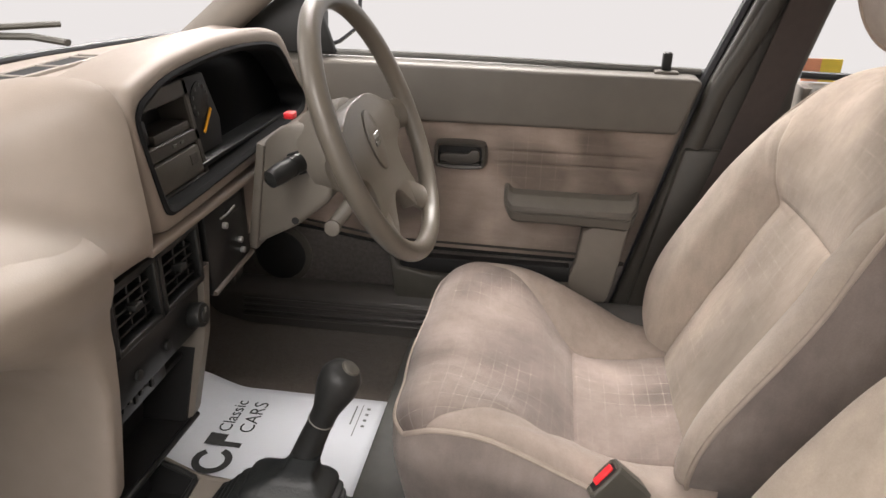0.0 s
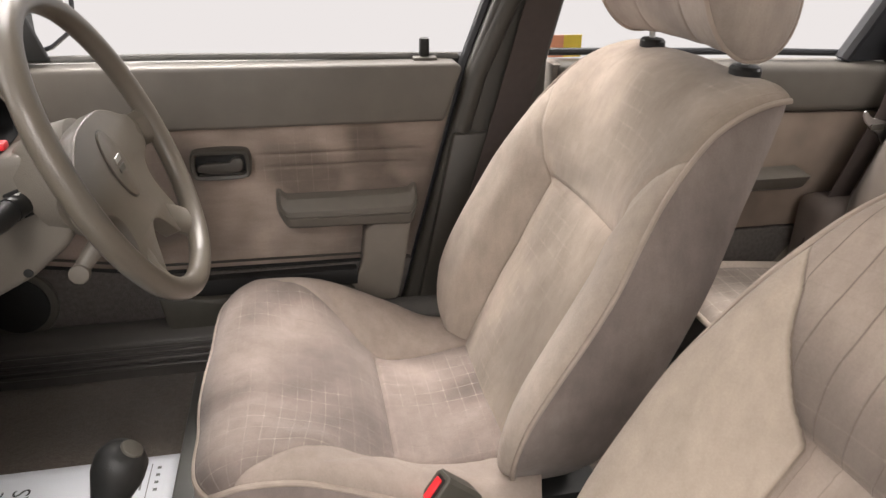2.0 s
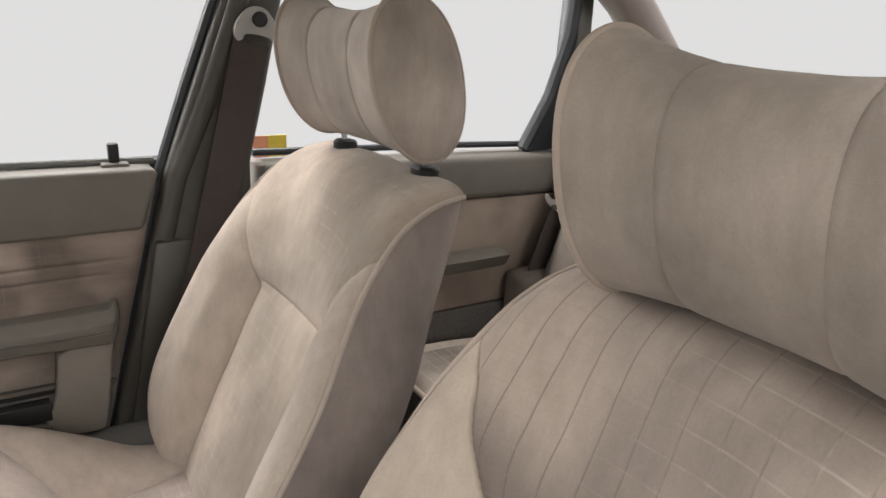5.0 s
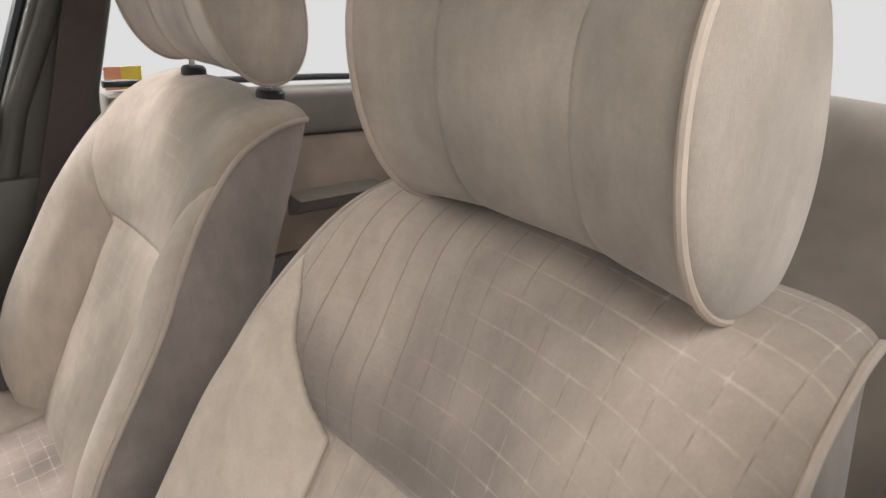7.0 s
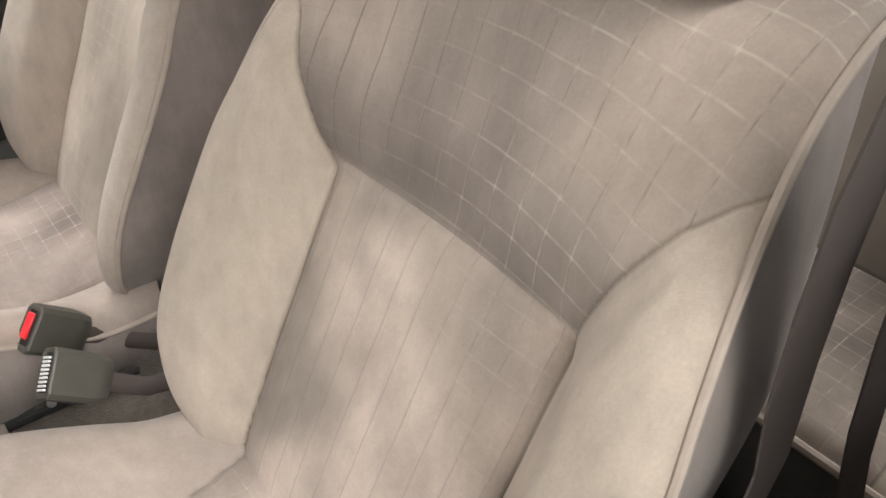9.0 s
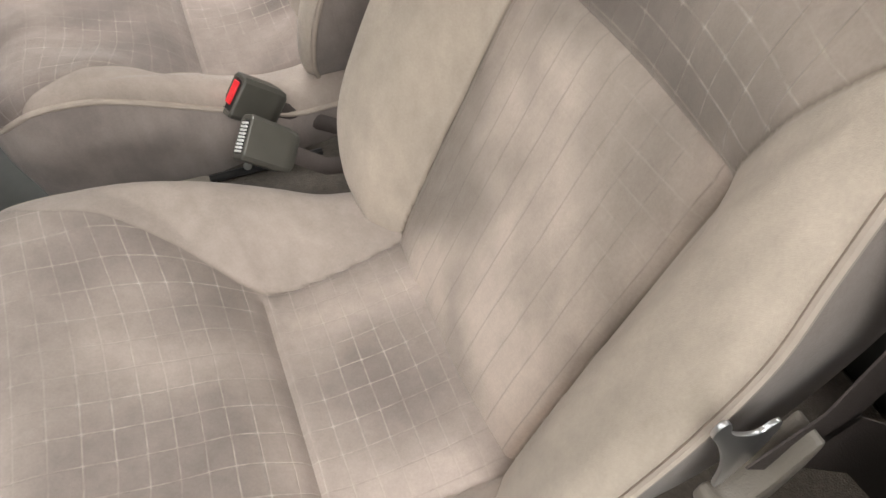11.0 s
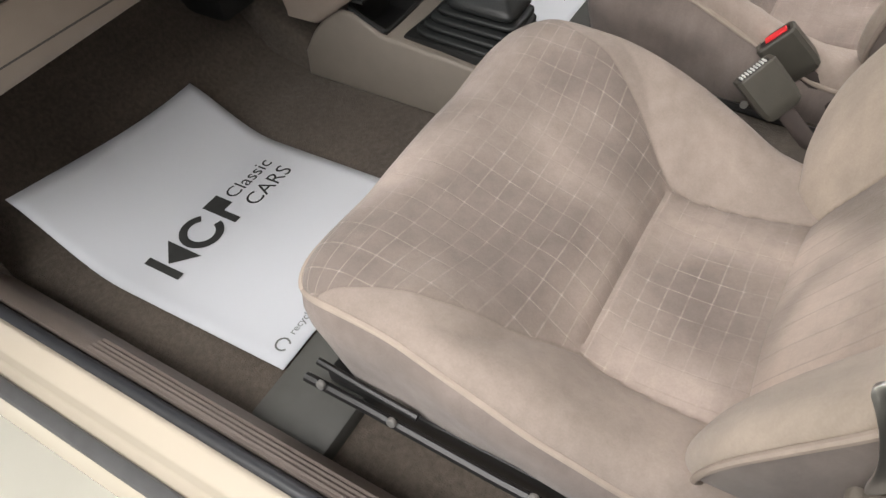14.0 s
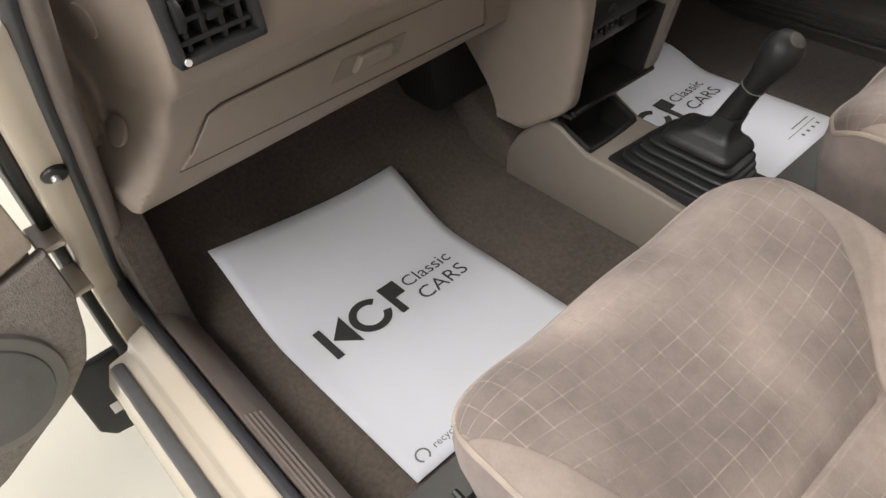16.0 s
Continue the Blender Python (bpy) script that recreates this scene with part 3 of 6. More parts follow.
def arm_section(x, face, low, top):
    """Cross-section of the armrest at x: a sloped top over a flat front with a step along it."""
    mid = low + 0.45 * (top - low)
    return [(x, 0.712, top + 0.001), (x, face + 0.026, top), (x, face + 0.022, top - 0.001), (x, face + 0.003, top - 0.015), (x, face + 0.001, top - 0.018), (x, face, mid + 0.002), (x, face + 0.004, mid), (x, face + 0.004, mid - 0.002), (x, face + 0.001, mid - 0.004), (x, face + 0.003, low + 0.005), (x, face + 0.010, low), (x, 0.712, low + 0.002)]


ARM_ROWS = ((-0.056, 0.706, 0.604, 0.638), (-0.0545, 0.688, 0.602, 0.641), (-0.051, 0.674, 0.598, 0.642), (-0.046, 0.665, 0.592, 0.641), (-0.042, 0.660, 0.586, 0.636), (-0.037, 0.657, 0.581, 0.632), (-0.030, 0.655, 0.579, 0.631), (0.0, 0.655, 0.578, 0.631), (0.08, 0.655, 0.577, 0.630), (0.15, 0.655, 0.575, 0.630), (0.184, 0.655, 0.573, 0.631), (0.190, 0.657, 0.575, 0.632), (0.195, 0.661, 0.581, 0.636), (0.199, 0.667, 0.590, 0.639), (0.204, 0.678, 0.598, 0.639), (0.2065, 0.692, 0.602, 0.638), (0.208, 0.706, 0.605, 0.636))
part("armrest", loft([arm_section(*row) for row in ARM_ROWS]), ARMREST, door, "taupe plastic armrest", angle=22)
part("pull_post", prism(chaikin([(0.105, 0.578), (0.190, 0.580), (0.190, 0.56), (0.168, 0.42), (0.155, 0.405), (0.055, 0.422), (0.071, 0.447), (0.090, 0.474), (0.098, 0.51)], 1), "y", 0.672, 0.71, 0.006, 3), VINYL, door, "taupe plastic pull handle foot")
def handle_ring(g, y):
    return [(x, y, z) for x, z in chaikin([(-0.197 + g, 0.680), (-0.197 + g, 0.716), (-0.188 + g, 0.726 - g), (-0.102 - g, 0.726 - g), (-0.092 - g, 0.716), (-0.092 - g, 0.680), (-0.102 - g, 0.669 + g), (-0.188 + g, 0.669 + g)], 2)]


hb = part("handle_bezel", loft([handle_ring(0, 0.712), handle_ring(0.0005, 0.692), handle_ring(0.003, 0.688), handle_ring(0.009, 0.690), handle_ring(0.0105, 0.706)], caps=False), PILLAR, door, "dark rounded handle bezel")
# black backing gives the handle recess its shade by colour
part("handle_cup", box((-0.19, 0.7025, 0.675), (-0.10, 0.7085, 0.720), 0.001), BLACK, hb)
part("handle_lever", prism(chaikin([(-0.184, 0.685), (-0.184, 0.698), (-0.176, 0.703), (-0.128, 0.701), (-0.124, 0.711), (-0.105, 0.711), (-0.105, 0.690), (-0.118, 0.684)], 1), "y", 0.684, 0.698, 0.004, 3), PILLAR, hb, "dark grip lever")
part("handle_shelf", box((-0.183, 0.692, 0.679), (-0.106, 0.706, 0.683), 0.0015), PILLAR, hb)
pk = part("door_pocket", prism([(-0.285, 0.487), (-0.272, 0.487), (-0.262, 0.462), (-0.20, 0.452), (0.08, 0.448), (0.08, 0.385), (-0.255, 0.378), (-0.272, 0.40)], "y", 0.655, 0.694, 0.006, 2), OLIVE, door, "taupe plastic door pocket")
# solid black block in place of the shaded pocket opening
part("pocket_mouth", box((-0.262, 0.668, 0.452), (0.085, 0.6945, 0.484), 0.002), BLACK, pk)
sp = part("speaker_ring", disc((-0.525, 0.687, 0.458), (0, -1, 0), 0.068, 0.012, 48, 0.003), OLIVE, door)
part("speaker_grille", disc((-0.525, 0.681, 0.458), (0, -1, 0), 0.055, 0.008, 48, 0.002), DARK, sp)
lp = part("lock_plinth", box((0.208, 0.728, 0.852), (0.252, 0.762, 0.868), 0.003), DOORTRIM, door)
part("lock_pin", box((0.2215, 0.738, 0.868), (0.2385, 0.755, 0.900), 0.003), DARK, lp, "black lock button")
# door mirror corner piece and mirror outside
part("mirror_corner", prism([(-0.66, 0.876), (-0.40, 0.876), (-0.43, 0.97), (-0.50, 0.985)], "y", 0.735, 0.752, 0.004), DARK, door, "black mirror corner piece")
part("door_mirror", loft([[(-0.52 + 0.012 * s_, 0.79 + 0.03 * k, zc + dz * q) for s_, dz in ((0, -1), (1, -1), (3, 0), (1, 1), (0, 1), (-1, 0))] for k, zc, dz, q in ((0, 0.92, 0.02, 1), (1, 0.93, 0.05, 1), (5, 0.93, 0.055, 1), (6, 0.93, 0.04, 1))]), DARK, door, "black door mirror outside the glass")
part("window_rod", tube([(-0.45, 0.77, 0.878), (-0.40, 0.77, 0.895), (-0.36, 0.77, 0.925), (-0.355, 0.77, 0.99)], 0.004, 6), SEAL, door)

# ---- rear door ----
rdoor = empty("rear_door", (0.85, 0.75, 0.37), "closed taupe rear door with velour card and armrest", "car door")
part("door_shell", prism([(0.47, 0.36), (1.05, 0.36), (1.22, 0.55), (1.235, 0.83), (0.47, 0.85)], "y", 0.722, 0.79, 0.004), VINYL, rdoor)
part("upper_trim", prism([(0.48, 0.757), (1.228, 0.737), (1.235, 0.80), (1.20, 0.832), (0.48, 0.853)], "y", 0.697, 0.775, 0.016, 4), DOORTRIM, rdoor, "taupe padded upper door trim")
part("waist_seal", tube([(0.47, 0.755, 0.868), (0.9, 0.755, 0.858), (1.14, 0.755, 0.848)], 0.007, 8), SEAL, rdoor)
part("door_card", prism([(0.47, 0.755), (1.225, 0.735), (1.20, 0.56), (1.08, 0.49), (0.47, 0.49)], "y", 0.705, 0.73, 0.004), mat("rear_card_velour", (0.26, 0.205, 0.165), 0.95, vary=0.2, scale=10, bump=0.3, bscale=800, big=5), rdoor, "brown velour rear door card")
part("carpet_panel", prism([(0.47, 0.487), (1.08, 0.487), (1.0, 0.38), (0.47, 0.38)], "y", 0.70, 0.73, 0.004), GREYCARPET, rdoor)
part("armrest", prism([(0.660, 0.605), (0.648, 0.622), (0.700, 0.628), (0.708, 0.628), (0.708, 0.575), (0.690, 0.580), (0.668, 0.592)], "x", 0.80, 1.02, 0.004, 2), ARMREST, rdoor, "taupe plastic armrest")
part("ashtray", box((0.755, 0.690, 0.645), (0.80, 0.708, 0.672), 0.003), DARK, rdoor)
part("window_frame", tube([(1.10, 0.74, 0.84), (1.165, 0.735, 0.96), (1.20, 0.72, 1.10), (1.19, 0.69, 1.28)], 0.016, 8, flat=1.0), SEAL, rdoor, "black rubber rear window frame")
part("quarter_frame", prism([(1.10, 0.835), (1.225, 0.835), (1.235, 1.20), (1.20, 1.20), (1.19, 0.98)], "y", 0.735, 0.76, 0.004), SEAL, rdoor)
part("quarter_pillar", prism([(1.20, 0.83), (1.245, 0.83), (1.245, 1.25), (1.205, 1.25)], "y", 0.70, 0.75, 0.008, 2), PILLAR, car)
part("quarter_ledge", prism([(1.21, 0.80), (1.60, 0.80), (1.60, 0.855), (1.21, 0.845)], "y", 0.66, 0.74, 0.01, 2), VINYL, car)
part("quarter_panel", prism([(1.2, 0.36), (1.60, 0.36), (1.60, 0.85), (1.22, 0.84)], "y", 0.69, 0.74, 0.006), VINYL, car)
part("quarter_panel", prism([(0.45, 0.36), (1.60, 0.36), (1.60, 0.85), (0.45, 0.855)], "y", -0.76, -0.71, 0.006), BROWN, car)
# added block that stops the bright wall leaking in beside the rear bench
part("wheel_arch", box((1.03, 0.60, 0.30), (1.40, 0.70, 0.575), 0.03, 4), BROWN, car)
# added dark strip: closes the hinge gap and stands in for its shade
part("hinge_gap_seal", prism([(-0.80, 0.28), (-0.70, 0.28), (-0.715, 0.44), (-0.66, 0.55), (-0.608, 0.645), (-0.526, 0.79), (-0.48, 0.87), (-0.80, 0.88)], "y", -0.750, -0.7362, 0.004), RUBBER, car, "dark strip standing in for the shaded hinge gap")


# ---- seats ----
# rows from the bottom up: centre x, z of the face, then x, z and half width of the piped edge
BACK = [(.232, .40, .236, .41, .190), (.250, .45, .221, .46, .222), (.275, .505, .224, .515, .238), (.300, .558, .237, .562, .246), (.327, .612, .262, .615, .250), (.353, .666, .291, .668, .251), (.380, .72, .320, .722, .248), (.394, .77, .345, .770, .237), (.407, .82, .371, .815, .226), (.424, .87, .400, .853, .216), (.442, .905, .431, .884, .208), (.466, .926, .463, .903, .203), (.497, .934, .498, .914, .198), (.524, .932, .526, .917, .195)]
CUSH = [(.290, .43, .26, .405, .225), (.235, .425, .215, .412, .235), (.19, .418, .175, .42, .24), (.145, .415, .13, .444, .246), (.10, .42, .085, .467, .251), (.055, .445, .04, .488, .252), (.01, .47, -.005, .506, .252), (-.035, .49, -.05, .519, .250), (-.08, .503, -.09, .524, .250), (-.122, .506, -.124, .523, .249), (-.165, .497, -.146, .513, .243), (-.192, .475, -.164, .500, .233)]
BACK_SEAM = [(0.40, 0.142), (0.72, 0.139), (0.735, 0.143), (0.785, 0.162), (0.84, 0.183), (0.865, 0.200), (0.885, 0.222), (1.0, 0.30)]
CUSH_SEAM = [(-0.2, 0.30), (-0.15, 0.252), (-0.11, 0.230), (-0.07, 0.212), (-0.02, 0.197), (0.03, 0.172), (0.065, 0.142), (0.085, 0.130), (0.3, 0.146)]
CHECK_V = 0.0238


def line(points, v):
    for (a, b), (c, d) in zip(points, points[1:]):
        if v <= c:
            return b + (d - b) * (v - a) / (c - a) if v > a else b
    return points[-1][1]


def roundover(a, start):
    return math.sqrt(max(0.0, 1 - max(0.0, (a - start) / (1 - start)) ** 2))


def tuck(d, width):
    """A stitched valley: sharp at the thread, soft beside it."""
    return 0.55 * math.exp(-(d / width) ** 2) + 0.45 * math.exp(-abs(d) / (width * 2.6))


def build_seat(cy, dx, back_cloth, cushion_cloth, label):
    seat = empty("front_seat", (0.05 + dx, cy, 0.31), label, "car seat", "front seats")
    # backrest front
    ns, nu = 150, 128
    rows = [table(BACK, i / ns) for i in range(ns + 1)]
    arcs = [0.0]
    for p, q in zip(rows, rows[1:]):
        arcs.append(arcs[-1] + math.hypot(q[0] - p[0], q[1] - p[1]))
    base_arc = min((abs(r_[1] - 0.892), a) for r_, a in zip(rows, arcs) if r_[0] < 0.46)[1]
    grid, uvs, edg, left, right = [], [], [], [], []
    for i, (xc, zc, xe, ze, ye) in enumerate(rows):
        s = i / ns
        ys = min(line(BACK_SEAM, zc if xc < 0.46 else 1.0), 0.30)
        ysc = min(ys, ye)
        w = line([(0.40, 0.0), (0.715, 0.05), (0.75, 0.45), (0.80, 0.8), (0.87, 1.0), (1.0, 1.0)], zc if xc < 0.46 else 1.0)
        r = 0.020 - 0.012 * smoother(0.72, 0.90, zc)
        n = Vector((-0.9, 0, 0.42)).normalized()
        if s > 0.66:
            n = n.lerp(Vector((0, 0, 1)), smoother(0.66, 0.92, s)).normalized()
        row, ru, re = [], [], []
        for j in range(nu + 1):
            u = -1 + 2 * j / nu
            u = math.copysign(1 - (1 - abs(u)) ** 1.25, u)
            y, a = u * ye, abs(u)
            e = abs(y) - ys
            q = min(max((abs(y) - ysc) / max(ye - ysc, 0.004), 0), 1)
            k = w * min(abs(y) / ysc, 1) ** 2 + (1 - w) * (1 - (1 - q) ** 2.1)
            lift = max(smoother(0.0, 0.42, q) if ye - ysc > 0.004 else 0.0, smoother(0.45, 0.85, a) * w)
            h = r * lift * roundover(a, 0.84)
            side = math.copysign(0.007 * math.sin(math.pi * min(max((a - 0.72) / 0.28, 0), 1)), u) * (1 - 0.6 * w)
            deep = 0.0065 * (1 - smoother(0.84, 0.89, zc))
            h -= deep * tuck(e, 0.0035)
            if e < 0 and xc < 0.46:
                h += 0.010 * math.cos(math.pi / 2 * min(abs(y) / ysc, 1)) ** 0.8 * (1 - smoother(0.70, 0.76, zc))
                h -= 0.006 * tuck(zc - 0.727, 0.0035) * smoother(0, 0.01, -e)
                h += 0.006 * math.exp(-((zc - 0.775) / 0.035) ** 2) * smoother(0, 0.05, -e)
            h += 0.0010 * noise.noise((y * 14 + cy * 9, zc * 14, dx * 50)) * roundover(a, 0.9)
            p = Vector((xc, cy + y + side, zc)) + Vector((xe - xc, 0, ze - zc)) * k + n * h
            row.append(p), ru.append((y, arcs[i] - base_arc + CHECK_V * 40.5)), re.append(e)
        row[0] = Vector((xe, cy - ye, ze))
        row[-1] = Vector((xe, cy + ye, ze))
        left.append(row[0]), right.append(row[-1])
        grid.append(row), uvs.append(ru), edg.append(re)
    sheet("backrest", grid, uvs, edg, back_cloth, seat)
    # side panels and back of the backrest
    bm = bmesh.new()
    cols = []
    for i in range(0, ns + 1, 2):
        l, r = left[i], right[i]
        x = max(line([(0.38, 0.322), (0.626, 0.407), (0.735, 0.448), (0.80, 0.475), (0.865, 0.506), (0.93, 0.533)], l.z), l.x + 0.001)
        ring = []
        for k in range(9):
            t = k / 8
            ring.append((l.x + (x - l.x) * t, l.y + 0.003 * math.sin(math.pi * t * 0.5) * (1 - t) + 0.010 * t ** 4, l.z))
        for k in range(1, 8):
            t = k / 8
            ring.append((x + 0.008 * math.sin(math.pi * t), l.y + 0.010 + (r.y - l.y - 0.020) * t, l.z))
        for k in range(9):
            t = 1 - k / 8
            ring.append((r.x + (x - r.x) * t, r.y - 0.003 * math.sin(math.pi * t * 0.5) * (1 - t) - 0.010 * t ** 4, r.z))
        cols.append([bm.verts.new(c) for c in ring])
    for A, B in zip(cols, cols[1:]):
        for k in range(len(A) - 1):
            bm.faces.new((A[k], A[k + 1], B[k + 1], B[k]))
    bmesh.ops.remove_doubles(bm, verts=bm.verts[:], dist=0.0004)
    part("back_cover", bm, VELOUR_SIDE_SHADED, seat, "velour side and rear cover with shade in its colour")
    for side, inward in ((left, 1), (right, -1)):
        part("back_piping", tube([p + Vector((-0.0012, -inward * 0.0022, 0.0006)) for p in side[2:]], 0.0034, 8), PIPING, seat, "raised cloth piping")
    # cushion
    cy -= 0.006
    rows = [table(CUSH, i / ns) for i in range(ns + 1)]
    arc, last = 0.0, None
    grid, uvs, edg, left, right = [], [], [], [], []
    for i, (xc, zc, xe, ze, ye) in enumerate(rows):
        s = i / ns
        if last is not None:
            arc += math.hypot(xc - last[0], zc - last[1])
        last = (xc, zc)
        ys = line(CUSH_SEAM, xc)
        ysc = min(ys, ye)
        w = 1 - smoother(-0.05, 0.10, xc)
        r = 0.011 + 0.019 * smoother(-0.13, 0.06, xc)
        row, ru, re = [], [], []
        for j in range(nu + 1):
            u = -1 + 2 * j / nu
            u = math.copysign(1 - (1 - abs(u)) ** 1.25, u)
            y, a = u * ye, abs(u)
            e = abs(y) - ys
            q = min(max((abs(y) - ysc) / max(ye - ysc, 0.004), 0), 1)
            k = w * min(abs(y) / ysc, 1) ** 2 + (1 - w) * (1 - (1 - q) ** 1.7)
            lift = max(smoother(-0.15, 0.75, q) * smoother(0.0, 0.05, ye - ysc) * smoother(0.0, 0.10, q), smoother(0.35, 0.85, a) * w)
            h = r * lift * roundover(a, 0.80)
            side = math.copysign(0.006 * math.sin(math.pi * min(max((a - 0.7) / 0.3, 0), 1)), u)
            h -= (0.0010 + 0.0035 * smoother(0.0, 0.085, xc)) * tuck(e, 0.003)
            if e < 0:
                h += 0.011 * (1 - w * 0.5) * math.cos(math.pi / 2 * min(abs(y) / ysc, 1)) ** 0.7
                h -= 0.010 * tuck(xc - 0.082, 0.004) * smoother(0, 0.02, -e)
                h += 0.008 * math.exp(-((xc - 0.035) / 0.035) ** 2) * smoother(0, 0.10, -e)
            h += 0.013 * smoother(0.66, 0.85, s) * math.sqrt(max(0, 1 - smoother(0.82, 1.0, s) ** 2)) * (1 - a ** 6)
            h += 0.0012 * noise.noise((y * 13 + cy * 7, xc * 13, 3.1 + dx * 40)) * roundover(a, 0.9)
            n = Vector((0, 0, 1)).lerp(Vector((-0.8, 0, 0.6)), smoother(0.8, 1.0, s)).normalized()
            p = Vector((xc, cy + y + side, zc)) + Vector((xe - xc, 0, ze - zc)) * k + n * h
            row.append(p), ru.append((y, arc + 0.012)), re.append(e)
        row[0] = Vector((xe, cy - ye, ze))
        row[-1] = Vector((xe, cy + ye, ze))
        left.append(row[0]), right.append(row[-1])
        grid.append(row), uvs.append(ru), edg.append(re)
    sheet("cushion", grid, uvs, edg, cushion_cloth, seat)
    front = [Vector(p) for p in grid[-1]]
    loop = left[2:] + front[2:-1:3] + right[:1:-1]
    part("cushion_piping", tube(loop, 0.0038, 8), PIPING, seat, "raised cloth piping")
    bm = bmesh.new()
    mid = Vector((0.04, cy, 0))
    cols = []
    for q, p in enumerate(loop):
        d = Vector((p.x - mid.x, p.y - mid.y, 0)).normalized()
        f = 0.002 * noise.noise((p.x * 22, p.y * 22, cy))
        cols.append([bm.verts.new(v) for v in (p, p + d * 0.003 - Vector((0, 0, 0.012)), p + d * (0.005 + f) - Vector((0, 0, 0.03)), p + d * (0.004 + f) - Vector((0, 0, 0.055)), p - d * 0.001 - Vector((0, 0, 0.08)), Vector((p.x, p.y, 0.352)) - d * 0.016)])
    for A, B in zip(cols, cols[1:]):
        for k in range(5):
            bm.faces.new((A[k], A[k + 1], B[k + 1], B[k]))
    part("cushion_skirt", bm, VELOUR_SIDE_SHADED, seat, "velour cushion skirt with shade in its colour")
    part("seat_pan", box((-0.13, cy - 0.20, 0.345), (0.36, cy + 0.20, 0.395), 0.01), DARK, seat)
    for sg in (-1, 1):
        part("seat_rail", box((-0.17, cy + sg * 0.225 - 0.014, 0.31), (0.32, cy + sg * 0.225 + 0.014, 0.352), 0.004), STEEL, seat, "black steel seat rail")
    part("adjust_bar", tube([(-0.175, cy - 0.262, 0.372), (-0.10, cy - 0.262, 0.372), (0.06, cy - 0.265, 0.372), (0.20, cy - 0.26, 0.36)], 0.006, 8), STEEL, seat, "black steel slide lever")
    for bx, bz in ((-0.150, 0.381), (-0.06, 0.380), (0.10, 0.378)):
        part("lever_bolt", disc((bx, cy - 0.266, bz), (0, -1, 0.3), 0.0055, 0.006, 12, 0.0015), SILVER, seat, "small bright bolt")
    part("adjust_spring", tube([(-0.168, cy - 0.245, 0.385), (-0.10, cy - 0.248, 0.383), (-0.04, cy - 0.248, 0.378)], 0.0045, 8), STEEL, seat)
    if dx:
        for child in seat.children:
            child.data.transform(Matrix.Translation((dx, 0, 0)))
            if child.name.startswith("cushion"):
                for v in child.data.vertices:
                    v.co.x += 0.020 * smoother(0.10, -0.14, v.co.x)
    return seat


build_seat(0.325, 0.010, VELOUR_FADED, VELOUR_CUSHION_FADED, "beige velour driver's seat with worn faint checks and piped edges")
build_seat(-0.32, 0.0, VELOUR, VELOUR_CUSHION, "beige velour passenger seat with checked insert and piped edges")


def build_headrest(cx, cy, cz, yaw, low):
    hr = empty("headrest", (cx, cy, cz - 0.10), "beige velour headrest with seams and piped end caps", "headrest", "headrests")
    L, nloop = 0.132, 64
    cs, sn = math.cos(radians(yaw)), math.sin(radians(yaw))

    def section(t, k=1.0, out=0.0):
        y = t * L
        f = 1 - 0.030 * tuck(abs(y) - 0.056, 0.0022)
        waist = 1 - min(abs(t), 1) ** 2.2
        ring = []
        for i in range(nloop):
            w = 2 * math.pi * i / nloop
            c, s_ = math.cos(w), math.sin(w)
            x = 0.065 * f * k * math.copysign(abs(c) ** 0.9, c)
            z = 0.099 * f * k * math.copysign(abs(s_) ** 0.95, s_)
            z -= 0.020 * waist * max(s_, 0) - low * waist * max(-s_, 0)
            x += 0.012 * waist * max(-c, 0) - 0.008 * waist * max(c, 0)
            x -= 0.20 * z
            yy = y + out
            z += 0.0012 * noise.noise((x * 20, yy * 20 + cy * 9, z * 20))
            ring.append((cx + x * cs - yy * sn, cy + x * sn + yy * cs, cz + z))
        return ring

    part("cushion", loft([section(-1 + 2 * k / 132) for k in range(133)], caps=False), HEADREST, hr)
    for sg in (-1, 1):
        part("end_cap", loft([section(sg, k, sg * push) for k, push in ((1.0, 0), (0.97, 0.003), (0.92, 0.0055), (0.8, 0.009), (0.5, 0.012), (0.2, 0.013))]), HEADREST, hr)
        part("cap_piping", tube(section(sg, 1.0), 0.0030, 8, closed=True), PIPING, hr, "raised cloth piping")
        y = sg * 0.108
        px, py = cx + 0.022 - y * sn, cy + y * cs
        post = part("post", tube([(px + 0.008, py, 0.90), (px, py, cz - 0.05)], 0.0045, 10), CHROME, hr, "chrome headrest post")
        part("post_collar", loft([[(px + 0.006 + rx * math.cos(t), py + ry * math.sin(t), z) for t in (2 * math.pi * k / 24 for k in range(24))] for rx, ry, z in ((0.017, 0.023, 0.928), (0.017, 0.023, 0.9365), (0.014, 0.020, 0.940), (0.006, 0.007, 0.9415))]), DARK, post, "black plastic collar")
    return hr


build_headrest(0.460, -0.326, 1.020, 0, 0.012)
build_headrest(0.496, 0.325, 1.048, 4, 0.006)

# ---- rear bench ----
bench = empty("rear_bench", (0.95, 0, 0.22), "beige velour rear bench seat with checked cushions", "rear seat")


